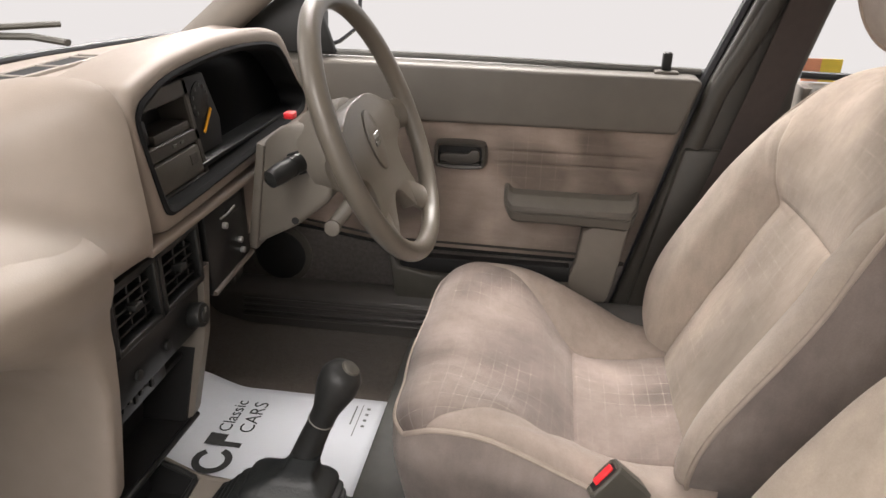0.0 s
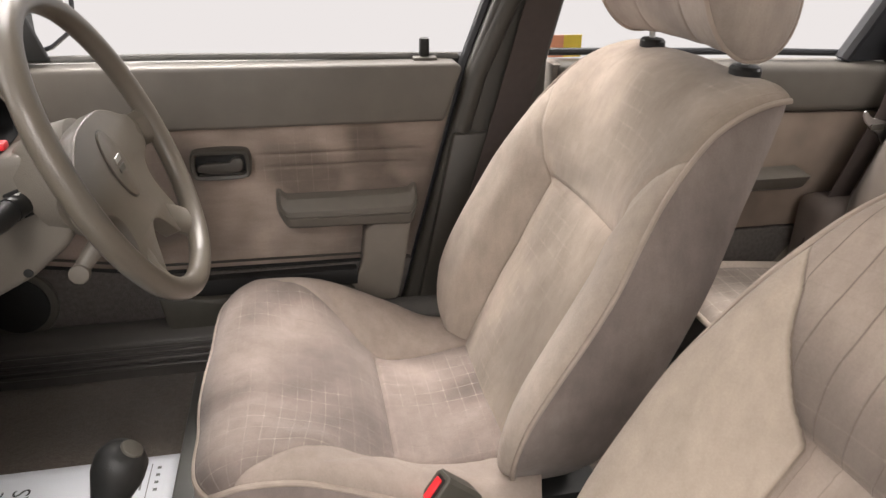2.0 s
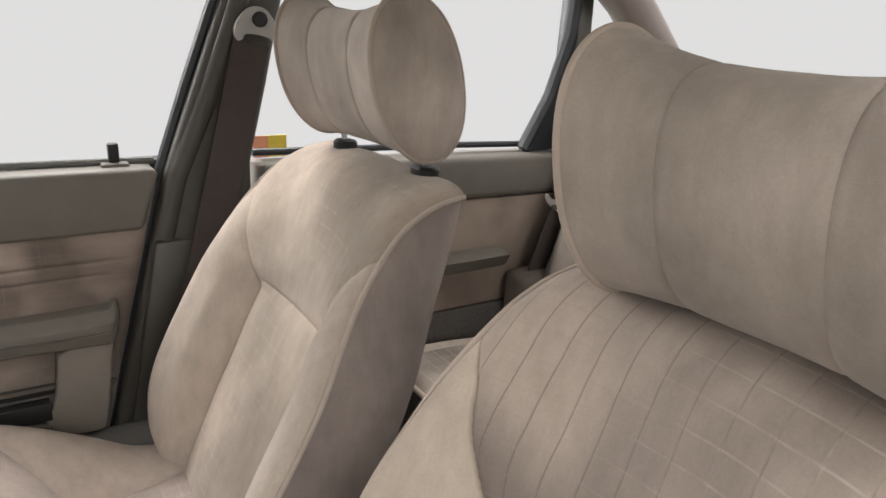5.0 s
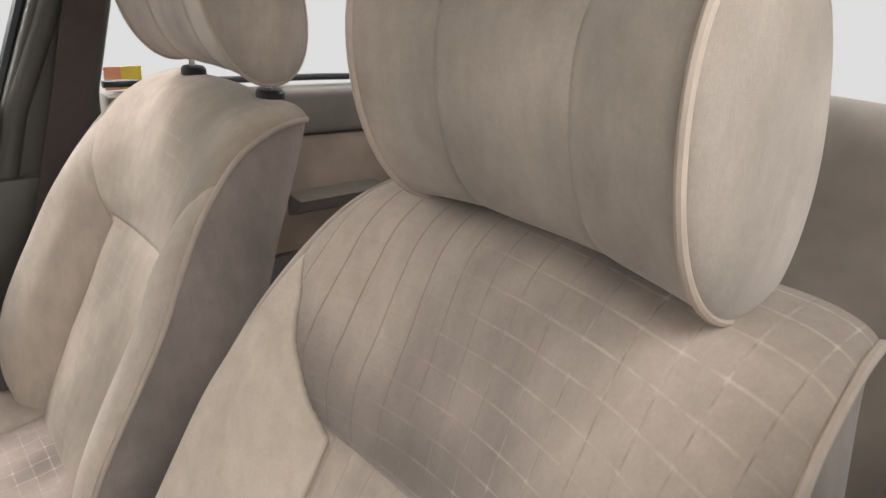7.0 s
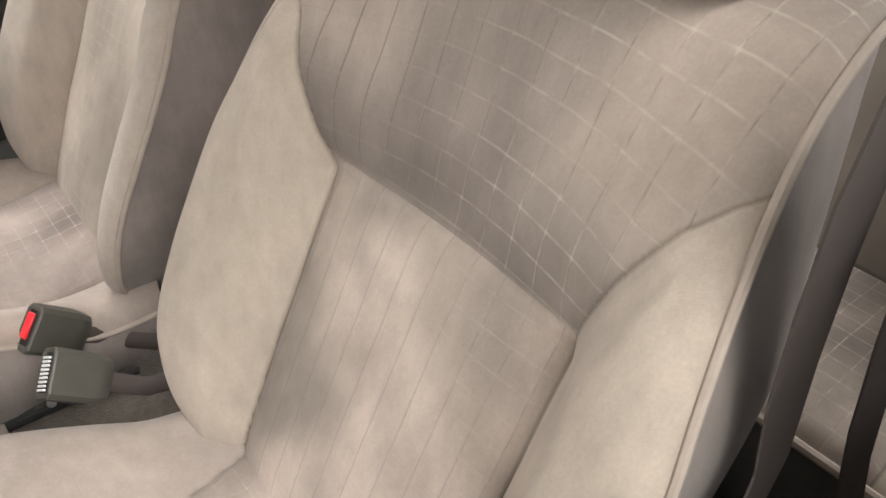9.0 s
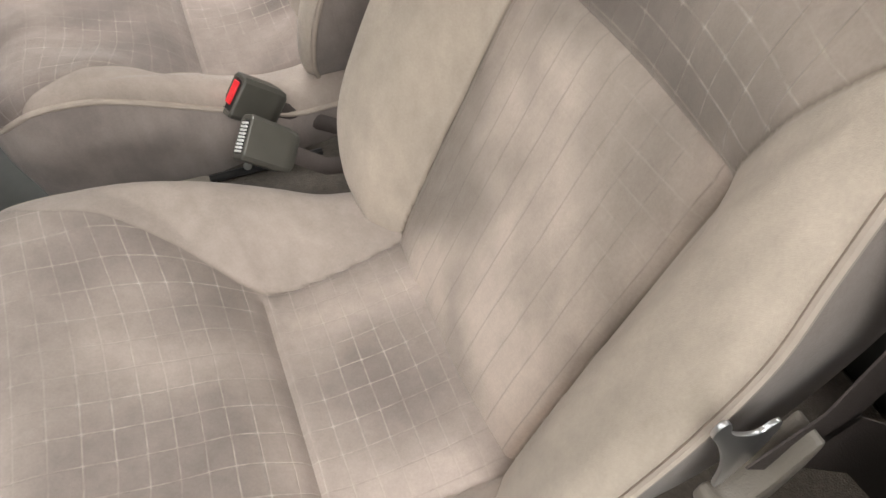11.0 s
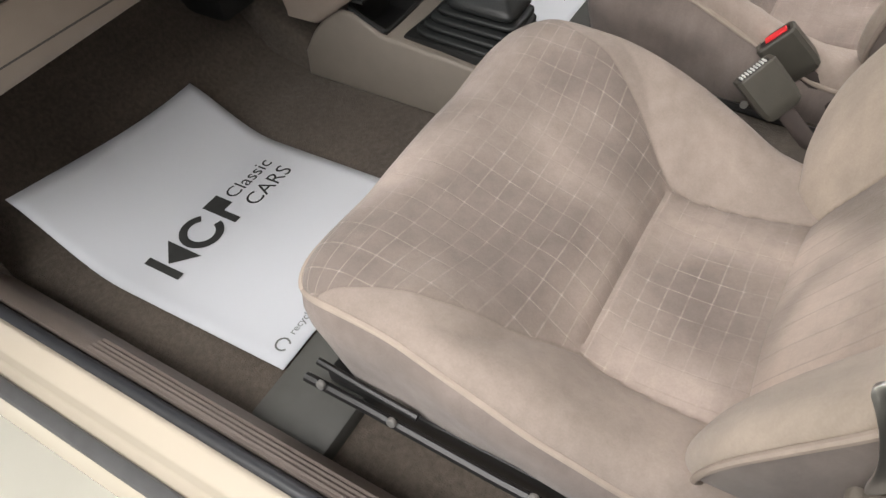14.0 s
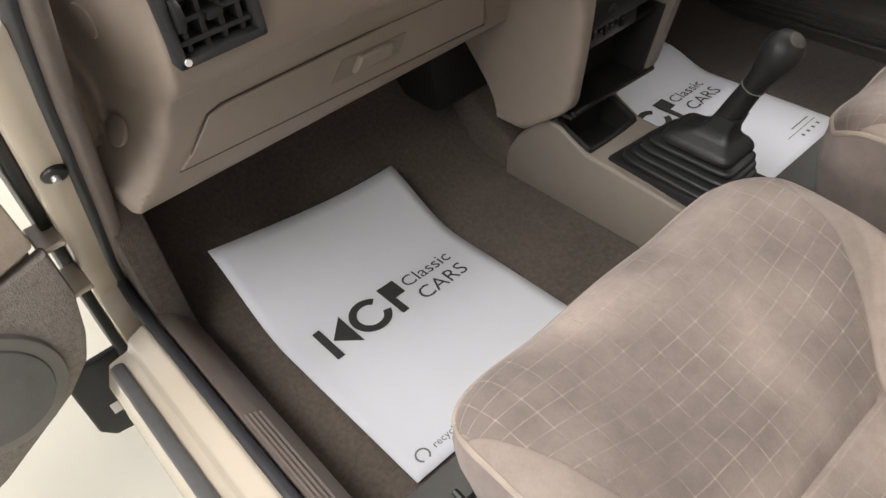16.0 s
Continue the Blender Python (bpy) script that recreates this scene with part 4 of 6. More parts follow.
def slab(name, rows, half, material, n_axis, drop):
    grid, uvs, edg, arc, last = [], [], [], 0, None
    for i in range(41):
        x, z = table(rows, i / 40)
        if last is not None:
            arc += math.hypot(x - last[0], z - last[1])
        last = (x, z)
        row, ru, re = [], [], []
        for j in range(81):
            y = -half + 2 * half * j / 80
            a = abs(y)
            h = -0.012 * math.exp(-((a - 0.10) / 0.008) ** 2) - 0.012 * math.exp(-((a - 0.61) / 0.008) ** 2) - 0.03 * smoother(half - 0.06, half, a)
            row.append(Vector((x, y, z - drop * smoother(half - 0.2, half, a) * smoother(0.5, 0.85, z))) + Vector(n_axis) * h)
            ru.append((y, arc)), re.append(max(0.10 - a, a - 0.61))
        grid.append(row), uvs.append(ru), edg.append(re)
    return sheet(name, grid, uvs, edg, material, bench, thick=0.05)


slab("cushion", [(1.14, 0.43), (1.05, 0.435), (0.95, 0.445), (0.85, 0.455), (0.77, 0.458), (0.72, 0.45), (0.70, 0.432)], 0.68, VELOUR_BENCH, (0, 0, 1), 0)
# backrest cloth is coloured darker than the cushion to carry its shade
slab("backrest", [(1.08, 0.42), (1.105, 0.52), (1.13, 0.61), (1.155, 0.70), (1.175, 0.76), (1.192, 0.83), (1.215, 0.875), (1.255, 0.89), (1.295, 0.88)], 0.62, mat("bench_back_velour_shaded", (0.14, 0.117, 0.099), 0.95, vary=0.2, scale=12, bump=0.25, bscale=900, sheen=0.2, big=5, spec=0.1), (-0.95, 0, 0.3), 0.06)
for y in (-0.262, -0.240):
    part("back_seam", tube([(1.098, y + 0.006, 0.55), (1.128, y + 0.004, 0.65), (1.150, y, 0.74), (1.166, y - 0.003, 0.81), (1.190, y - 0.004, 0.868)], 0.0035, 6), PIPING, bench)
part("bench_piping", tube([(0.698, -0.66, 0.43), (0.698, 0, 0.43), (0.698, 0.66, 0.43)], 0.006, 8), PIPING, bench)
part("bench_skirt", box((0.712, -0.67, 0.23), (0.78, 0.67, 0.43), 0.02, 3), mat("dark_bench_cloth", (0.09, 0.088, 0.085), 0.95, bump=0.3), bench, "dark grey bench skirt")

# ---- dashboard ----
dash = empty("dashboard", (-0.7, 0, 0.6), "beige moulded dashboard with vents and glovebox", "dashboard")
P_ = [(-0.80, 0.85), (-0.775, 0.922), (-0.66, 0.93), (-0.58, 0.932), (-0.535, 0.925), (-0.495, 0.902), (-0.468, 0.868), (-0.461, 0.836), (-0.458, 0.805), (-0.464, 0.772), (-0.478, 0.748), (-0.50, 0.735), (-0.522, 0.70), (-0.532, 0.655), (-0.540, 0.615), (-0.555, 0.598), (-0.80, 0.59), (-0.96, 0.60)]
R_ = [(-0.80, 0.85), (-0.775, 0.922), (-0.66, 0.93), (-0.58, 0.944), (-0.51, 0.958), (-0.438, 0.960), (-0.402, 0.940), (-0.397, 0.86), (-0.393, 0.80), (-0.395, 0.774), (-0.405, 0.764), (-0.45, 0.76), (-0.50, 0.73), (-0.53, 0.68), (-0.540, 0.615), (-0.555, 0.598), (-0.80, 0.59), (-0.96, 0.60)]
S_ = [(-0.80, 0.85), (-0.775, 0.922), (-0.66, 0.93), (-0.58, 0.932), (-0.53, 0.92), (-0.505, 0.86), (-0.50, 0.80), (-0.47, 0.776), (-0.41, 0.773), (-0.400, 0.768), (-0.402, 0.758), (-0.45, 0.752), (-0.50, 0.73), (-0.53, 0.68), (-0.540, 0.615), (-0.555, 0.598), (-0.80, 0.59), (-0.96, 0.60)]
Q_ = [(-0.80, 0.85), (-0.775, 0.922), (-0.66, 0.93), (-0.58, 0.932), (-0.540, 0.924), (-0.517, 0.905), (-0.508, 0.880), (-0.488, 0.858), (-0.425, 0.838), (-0.386, 0.806), (-0.396, 0.768), (-0.45, 0.76), (-0.50, 0.73), (-0.53, 0.68), (-0.540, 0.615), (-0.555, 0.598), (-0.80, 0.59), (-0.96, 0.60)]


secs = []
CREASE = [(0.60, 0.664), (0.62, 0.662), (0.64, 0.645), (0.69, 0.612), (0.74, 0.600), (1.0, 0.598)]


def chamfer(y, z):
    """How far the dash end is cut back at y, from an upright crease outwards."""
    start = next(b0 + (b1 - b0) * (z - a0) / (a1 - a0) for (a0, b0), (a1, b1) in zip(CREASE, CREASE[1:]) if z <= a1) if z > 0.60 else 0.664
    d = max(0.0, -y - start + 0.004)
    return 4.5 * (d * d / 0.016 if d < 0.008 else d - 0.004)


for y in [-0.666] + [-0.664 + 0.004 * q for q in range(20)] + [-0.57, -0.51, -0.45] + [-0.40 + 0.0102 * q for q in range(41)] + [0.014, 0.3, 0.6, 0.66]:
    b, c = smoother(-0.42, -0.07, y), smoother(-0.12, 0.012, y) ** 1.3
    PROFILE = S_ if y > 0.01 else [(p[0] + (q[0] - p[0]) * b + (r[0] - q[0]) * c, p[1] + (q[1] - p[1]) * b + (r[1] - q[1]) * c) for p, q, r in zip(P_, Q_, R_)]
    curve = 0.38 * y * y
    cut_ = [(max(x - chamfer(y, z), -0.79) if x > -0.79 else x, z) for x, z in chaikin(PROFILE, 2, False)]
    secs.append([(x + curve * (1 - smoother(-0.775, -0.60, x)), y, z) for x, z in cut_])
shell = loft(secs)
# opening for the end vent
bmesh.ops.delete(shell, geom=[f for f in shell.faces if all(-0.5925 < v.co.y < -0.5095 and 0.788 < v.co.z < 0.857 and v.co.x > -0.52 for v in f.verts)], context="FACES")
part("dash_shell", shell, DASH, dash, angle=60)
part("windscreen_seal", tube([(-0.778 + 0.38 * y * y, y, 0.921) for y in (-0.62 + 0.04 * k for k in range(32))], 0.006, 8), SEAL, dash, "dark windscreen seal")
# glovebox lid
LIDQ = [(-0.608, 0.638), (-0.592, 0.652), (-0.562, 0.694), (-0.545, 0.700), (-0.32, 0.700), (-0.16, 0.695), (-0.15, 0.622)]


def lid_at(y, z, off):
    return (-0.5203 - (0.70 - z) * 0.228 + off, y, z)


cy_l, cz_l = -0.38, 0.665
part("glovebox_groove", loft([[lid_at(y, z, o) for y, z in LIDQ] for o in (-0.02, 0.0015)]), PILLAR, dash, smooth=False)
lid = part("glovebox_lid", loft([[lid_at(cy_l + (y - cy_l) * (0.991 - e), cz_l + 0.0012 + (z - cz_l) * (0.92 - 4 * e), o) for y, z in LIDQ] for o, e in ((-0.02, 0), (0.0025, 0), (0.0038, 0.004))]), DASH, dash, "beige glovebox lid", angle=25)
part("handle_recess", loft([[lid_at(y, z, o) for y, z in ((-0.408, 0.655), (-0.39, 0.681), (-0.293, 0.676), (-0.305, 0.650))] for o in (0.0, 0.0046)]), VINYL, lid, smooth=False)
part("glovebox_handle", loft([[lid_at(y, z, o) for y, z in ((-0.378 + e, 0.658 + e), (-0.368 + e, 0.677 - e), (-0.318 - e, 0.674 - e), (-0.322 - e, 0.656 + e))] for o, e in ((0.003, 0), (0.010, 0), (0.0125, 0.0025))]), DASH, lid, "beige glovebox catch", angle=25)


def air_vent(y0, y1, z0, z1, x, rows, cols, parent, deep=0.025, blade=None):
    half = 0.0026 if blade else 0.0016
    blade = blade or VENT
    fr = bmesh.new()
    w = 0.009
    for lo, hi in (((x - 0.03, y0, z0), (x + 0.006, y1, z0 + w)), ((x - 0.03, y0, z1 - w), (x + 0.006, y1, z1)), ((x - 0.03, y0, z0), (x + 0.006, y0 + w, z1)), ((x - 0.03, y1 - w, z0), (x + 0.006, y1, z1))):
        box(lo, hi, 0.003, 2, fr)
    v = part("air_vent", fr, blade, parent, "charcoal louvred air vent")
    # black plate stands in for the shade of a deeper duct
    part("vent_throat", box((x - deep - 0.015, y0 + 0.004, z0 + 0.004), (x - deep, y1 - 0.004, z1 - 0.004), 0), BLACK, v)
    for i in range(rows):
        z = z0 + w + (z1 - z0 - 2 * w) * (i + 0.5) / rows
        part("louvre", box((x - deep + 0.001, y0 + w, z - half), (x - 0.003, y1 - w, z + half), 0.0007, 1), blade, v)
    for i in range(cols):
        y = y0 + w + (y1 - y0 - 2 * w) * (i + 0.5) / cols
        part("vane", box((x - deep + 0.002, y - half, z0 + w), (x - 0.004, y + half, z1 - w), 0.0008, 1), blade, v)
    part("vent_tab", box((x - 0.006, (y0 + y1) / 2 - 0.008, (z0 + z1) / 2 - 0.004), (x + 0.008, (y0 + y1) / 2 + 0.008, (z0 + z1) / 2 + 0.004), 0.002), DARK, v)
    return v


air_vent(-0.594, -0.504, 0.785, 0.860, -0.450, 3, 4, dash, 0.026, SLATE)
part("vent_wheel", disc((-0.452, -0.581, 0.832), (0, 1, 0), 0.017, 0.008, 24), DARK, dash)
part("vent_dot", disc((-0.4430, -0.586, 0.792), (1, 0, 0), 0.0032, 0.003, 12, 0), WHITE, dash)
for at_, n_ in (((-0.569, -0.6235, 0.808), (0.22, -0.975, 0.0)), ((-0.594, -0.636, 0.681), (0.19, -0.83, 0.5))):
    part("screw_cover", disc(at_, n_, 0.0180, 0.006, 30, 0.0022), DASH, dash, "round screw cover")
# demister slots along the top
chan = bmesh.new()
for lo, hi in (((-0.636, -0.46, 0.922), (-0.630, 0.286, 0.9350)), ((-0.596, -0.46, 0.922), (-0.590, 0.276, 0.9355)), ((-0.636, 0.276, 0.922), (-0.590, 0.286, 0.935))):
    box(lo, hi, 0.0025, 2, chan)
dm = part("demister_grille", chan, VINYL, dash, "taupe demister grille")
# dark strip laid on the top in place of the slots' inner shade
part("demister_gap", box((-0.631, -0.455, 0.9285), (-0.595, 0.277, 0.9330), 0), BEZEL, dm)
for k in range(11):
    y = -0.44 + 0.07 * k
    part("demister_bar", box((-0.632, y - 0.003, 0.930), (-0.594, y + 0.003, 0.9346), 0.001, 1), VINYL, dm)

# centre stack
stack = empty("centre_stack", (-0.5, 0.01, 0.45), "taupe centre stack with dark vents, heater controls and open tray", "console")
SIDE = [(-0.425, 0.765), (-0.402, 0.735), (-0.402, 0.70), (-0.412, 0.60), (-0.425, 0.515), (-0.432, 0.498), (-0.515, 0.432), (-0.60, 0.425), (-0.66, 0.50), (-0.70, 0.65), (-0.70, 0.80)]
secs = []
for z, xf in ((0.432, -0.515), (0.445, -0.498), (0.465, -0.472), (0.485, -0.446), (0.50, -0.432), (0.515, -0.425), (0.56, -0.418), (0.60, -0.412), (0.65, -0.406), (0.70, -0.402), (0.725, -0.402), (0.745, -0.404), (0.76, -0.408), (0.775, -0.414), (0.79, -0.419), (0.80, -0.416), (0.81, -0.421), (0.82, -0.434), (0.83, -0.455)):
    xb = -0.575 - 0.105 * smoother(0.44, 0.62, z)
    fl = 0.15 * smoother(0.65, 0.795, z) ** 1.5
    xf += 0.030 * smoother(0.73, 0.79, z)
    secs.append([(xf, -0.078, z), (xf, -0.090 - 0.1 * fl, z), (xf - 0.002, -0.0955 - 0.25 * fl, z), (xf - 0.007, -0.098 - 0.5 * fl, z), (xf - 0.022, -0.0985 - 0.8 * fl, z), (xf - 0.050, -0.099 - 1.15 * fl, z), (xb, -0.099 - 1.3 * fl, z), (xb, -0.078, z)])
part("side_panel", loft(secs), DASH, stack, angle=60)
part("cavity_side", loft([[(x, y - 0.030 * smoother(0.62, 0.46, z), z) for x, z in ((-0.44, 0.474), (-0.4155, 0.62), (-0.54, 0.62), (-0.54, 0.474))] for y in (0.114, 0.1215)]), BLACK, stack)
rp = [(-0.412, 0.70)] + [(x - 0.004, z - 0.024) if z < 0.52 else (x, z) for x, z in SIDE[2:10]]
part("side_panel", loft([[(x, 0.122 - 0.030 * smoother(0.62, 0.46, z), z) for x, z in rp], [(x, 0.138 - 0.026 * smoother(0.62, 0.46, z), z) for x, z in rp]]), VINYL, stack)
# added black block: stands in for the deep shade beside the stack
part("heater_box", box((-0.93, -0.15, 0.42), (-0.665, 0.09, 0.70), 0.012), BLACK, stack, "black block standing in for the shade under the dashboard")
part("rear_panel", box((-0.56, -0.08, 0.45), (-0.50, 0.13, 0.76), 0.002), BLACK, stack)
air_vent(-0.077, 0.0225, 0.682, 0.764, -0.4075, 5, 3, stack)
air_vent(0.0235, 0.124, 0.682, 0.764, -0.4075, 5, 3, stack)
part("heater_panel", prism([(-0.079, 0.617), (0.125, 0.617), (0.125, 0.682), (-0.079, 0.682)], "x", -0.44, -0.412, 0.003), VENT, stack, "charcoal heater control panel")
kb = part("heater_knob", disc((-0.405, 0.095, 0.645), (1, 0, 0.1), 0.016, 0.022, 28, 0.003), DARK, stack)
part("knob_face", disc((-0.393, 0.095, 0.646), (1, 0, 0.1), 0.010, 0.003, 24, 0.001), VENT, kb)
part("knob_mark", box((-0.3925, 0.0935, 0.651), (-0.3908, 0.0965, 0.657), 0), GREYPLASTIC, kb)
for y in (-0.035, 0.03):
    part("heater_button", disc((-0.411, y, 0.638), (1, 0, 0.1), 0.007, 0.006, 20, 0.002), DARK, stack)
slider = part("heater_slider", box((-0.470, -0.070, 0.576), (-0.434, 0.055, 0.620), 0.003), VENT, stack, "ribbed heater slider unit")
for k in range(7):
    part("slider_rib", box((-0.4345, -0.058 + 0.012 * k, 0.586 + 0.004 * (k % 3)), (-0.4305, -0.051 + 0.012 * k, 0.600 + 0.004 * (k % 2)), 0.001, 1), VENT, slider)
    part("slider_mark", box((-0.4312, -0.056 + 0.012 * k, 0.596 + 0.004 * (k % 2)), (-0.4298, -0.053 + 0.012 * k, 0.599 + 0.004 * (k % 2)), 0), GREYPLASTIC, slider)
part("tray_floor", prism([(-0.54, 0.470), (-0.436, 0.474), (-0.436, 0.480), (-0.54, 0.478)], "y", -0.08, 0.105, 0.001), BLACK, stack)
part("tray_ceiling", prism([(-0.54, 0.573), (-0.440, 0.571), (-0.440, 0.578), (-0.54, 0.580)], "y", -0.08, 0.115, 0.001), BLACK, stack)
part("tray_lip", tube([(-0.433, -0.08, 0.486), (-0.433, 0.108, 0.478)], 0.0045, 10), VENT, stack)

# switch panel right of the stack
sw = part("switch_panel", box((-0.46, 0.146, 0.645), (-0.405, 0.275, 0.762), 0.004), VENT, dash, "charcoal switch panel")
part("panel_edge", tube([(-0.404, 0.148, 0.648), (-0.404, 0.276, 0.655)], 0.004, 8), BROWN, sw)
for y, z in ((0.196, 0.728), (0.238, 0.690), (0.243, 0.672)):
    part("switch_stud", disc((-0.403, y, z), (1, 0, 0), 0.0045, 0.008, 14, 0.001), SILVER, sw, "small bright switch")
part("switch_recess", box((-0.4065, 0.205, 0.735), (-0.4040, 0.262, 0.756), 0.001), BLACK, sw)
part("switch_bar", tube([(-0.403, 0.186, 0.741), (-0.400, 0.205, 0.743), (-0.400, 0.225, 0.746)], 0.0016, 8), GREYPLASTIC, sw, "small bright switch bar")
part("panel_backing", box((-0.60, 0.139, 0.60), (-0.463, 0.29, 0.66), 0.004), BLACK, sw)
part("lower_dash", box((-0.60, 0.143, 0.625), (-0.46, 0.675, 0.77), 0.01), DASH, dash)

# instrument binnacle
bin_ = empty("instrument_binnacle", (-0.45, 0.26, 0.78), "beige hooded instrument binnacle with dark cluster", "instruments")


def ring_outline(g):
    return chaikin([(0.040 + g, 0.777 + g), (0.033 + g, 0.789 + g), (0.018 + g, 0.86), (0.004 + g, 0.928 - g), (0.012 + g, 0.945 - g), (0.030 + g, 0.953 - g), (0.10, 0.968 - g), (0.25, 0.975 - g), (0.43 - g, 0.962 - g), (0.475 - g, 0.94 - g), (0.52 - g, 0.87), (0.558 - g, 0.82 + g), (0.560 - g, 0.80 + g), (0.545 - g, 0.788 + g), (0.28, 0.778 + g), (0.060 + g, 0.773 + g)], 2)


o0 = ring_outline(0.0)
hood = loft([[(x, y, z + dz) for y, z in o] for x, o, dz in ((-0.62, ring_outline(0.006), -0.066), (-0.58, ring_outline(0.006), -0.046), (-0.545, ring_outline(0.004), -0.026), (-0.50, o0, -0.008), (-0.415, o0, 0), (-0.404, ring_outline(0.003), 0), (-0.400, ring_outline(0.009), 0), (-0.402, ring_outline(0.018), 0), (-0.43, ring_outline(0.019), 0))], caps=False)
part("hood", hood, DASH, bin_, angle=60)
part("bezel", loft([[(x, y, z) for y, z in ring_outline(g)] for x, g in ((-0.42, 0.0165), (-0.400, 0.0175), (-0.398, 0.021), (-0.402, 0.0265), (-0.43, 0.030), (-0.466, 0.033))], caps=False), BEZEL, bin_, "charcoal bezel")
part("cluster_face", prism(ring_outline(0.026), "x", -0.49, -0.464, 0), BEZEL, bin_, smooth=False)
part("cluster_lens", prism([(0.258, 0.815), (0.206, 0.925), (0.211, 0.944), (0.250, 0.947), (0.425, 0.935), (0.458, 0.915), (0.532, 0.822)], "x", -0.445, -0.439, 0.001), LENS, bin_, "dark glossy cluster lens")
gp = part("gauge_panel", prism([(0.203, 0.825), (0.169, 0.93), (0.225, 0.928), (0.262, 0.86), (0.262, 0.825)], "x", -0.452, -0.424, 0.002), BLACK, bin_, "black side gauge panel")
part("gauge_ring", disc((-0.4235, 0.208, 0.896), (1, 0, 0), 0.024, 0.002, 36, 0.0006), DARK, gp)
part("needle", box((-0.4225, -0.002, -0.018), (-0.4205, 0.002, 0.018), 0, m=pose(0, 0.220, 0.8665, -42, 0, 0)), ORANGE, gp, "orange needle")
for k in range(7):
    w = radians(20 + 36 * k)
    part("dial_mark", box((-0.4225, 0.208 + 0.019 * math.cos(w) - 0.0014, 0.896 + 0.019 * math.sin(w) - 0.0022), (-0.4215, 0.208 + 0.019 * math.cos(w) + 0.0014, 0.896 + 0.019 * math.sin(w) + 0.0022), 0), INKGREY, gp)
part("cluster_floor", prism([(-0.46, 0.832), (-0.415, 0.818), (-0.415, 0.812), (-0.46, 0.812)], "y", 0.17, 0.53, 0.001), VENT, bin_)


def leant(bm):
    """Lean the switch pod over to the driver's side towards its foot."""
    for v in bm.verts:
        v.co.y += (0.93 - v.co.z) * (0.17 + 0.85 * (v.co.y - 0.034))
    return bm


pb_ = bmesh.new()
for lo, hi in (((-0.47, 0.034, 0.850), (-0.417, 0.165, 0.868)), ((-0.47, 0.034, 0.910), (-0.417, 0.165, 0.932)), ((-0.47, 0.034, 0.796), (-0.417, 0.165, 0.806)), ((-0.47, 0.034, 0.796), (-0.417, 0.045, 0.932)), ((-0.47, 0.154, 0.796), (-0.417, 0.165, 0.932))):
    box(lo, hi, 0.002, 1, pb_)
pod = part("switch_pod", leant(pb_), PILLAR, bin_, "dark taupe switch pod frame")
part("pod_slot", leant(box((-0.47, 0.043, 0.866), (-0.458, 0.157, 0.914), 0)), BLACK, pod)
part("slot_block", leant(box((-0.456, 0.048, 0.870), (-0.424, 0.072, 0.900), 0.004)), DARK, pod)
part("slot_shelf", leant(box((-0.456, 0.073, 0.868), (-0.420, 0.153, 0.880), 0.002)), PILLAR, pod)
part("pod_lid", leant(box((-0.45, 0.048, 0.809), (-0.4140, 0.151, 0.848), 0.003)), OLIVE, pod, "taupe blank cover")
part("lid_mark", leant(box((-0.4145, 0.125, 0.826), (-0.4132, 0.142, 0.840), 0.0004, 1)), PILLAR, pod)
for k in range(2):
    part("lid_mark", leant(box((-0.4175, 0.100 + 0.018 * k, 0.857), (-0.4162, 0.108 + 0.018 * k, 0.861), 0.0003, 1)), GREYPLASTIC, pod)

# ---- steering wheel and column ----
sw_ = empty("steering_wheel", (-0.26, 0.33, 0.80), "beige four-spoke steering wheel with oval hub badge", "steering wheel")
WC, WU = Vector((-0.219, 0.33, 0.8405)), Vector((-0.381, 0, 0.925)).normalized()
WN = Vector((0.925, 0, 0.381)).normalized()
WY = Vector((0, 1, 0))


def on_wheel(a, b, c=0.0):
    return WC + WY * a + WU * b + WN * c


R = 0.186
part("rim", tube([on_wheel(R * math.cos(t), R * math.sin(t)) for t in (2 * math.pi * k / 96 for k in range(96))], 0.0145, 16, closed=True), WHEEL, sw_, "glossy worn beige rim")
half = [(0.0, 0.058), (0.045, 0.057), (0.085, 0.046), (0.118, 0.030), (0.150, 0.022), (0.155, -0.024), (0.125, -0.028), (0.100, -0.036), (0.089, -0.052), (0.090, -0.07), (0.102, -0.098), (0.110, -0.112), (0.068, -0.142), (0.047, -0.122), (0.024, -0.096), (0.0, -0.086)]
hubout = chaikin(half + [(-a, b) for a, b in half[-2:0:-1]], 2)
wheel_turn = Matrix((WY, WU, WN)).transposed().to_4x4()


def set_on_wheel(bm, a=0.0, b=0.0, c=0.0, turn=0.0):
    bmesh.ops.transform(bm, matrix=Matrix.Translation(on_wheel(a, b, c)) @ wheel_turn @ pose(0, 0, 0, 0, 0, turn), verts=bm.verts[:])
    return bm


hub = part("hub_pad", set_on_wheel(prism(hubout, "z", -0.034, -0.012, 0.006, 3), 0.002, -0.010), WHEEL, sw_, "beige padded hub with four arms", angle=50)
for ang, a0 in ((-5, 0.144), (185, 0.144), (-56.5, 0.128), (-123.5, 0.128)):
    t = radians(ang)
    d_ = Vector((math.cos(t), math.sin(t)))
    part("spoke", tube([on_wheel(*(d_ * q), -0.023 + w_) for q, w_ in ((a0, 0), (a0 + 0.02, 0.002), (R - 0.014, 0.012), (R, 0.019))], [0.025, 0.025, 0.025, 0.027], 14, flat=0.45, up=WN), WHEEL, sw_)
ov = [(0.030 * math.cos(t), -0.006 + 0.044 * math.sin(t)) for t in (2 * math.pi * i / 40 for i in range(40))]
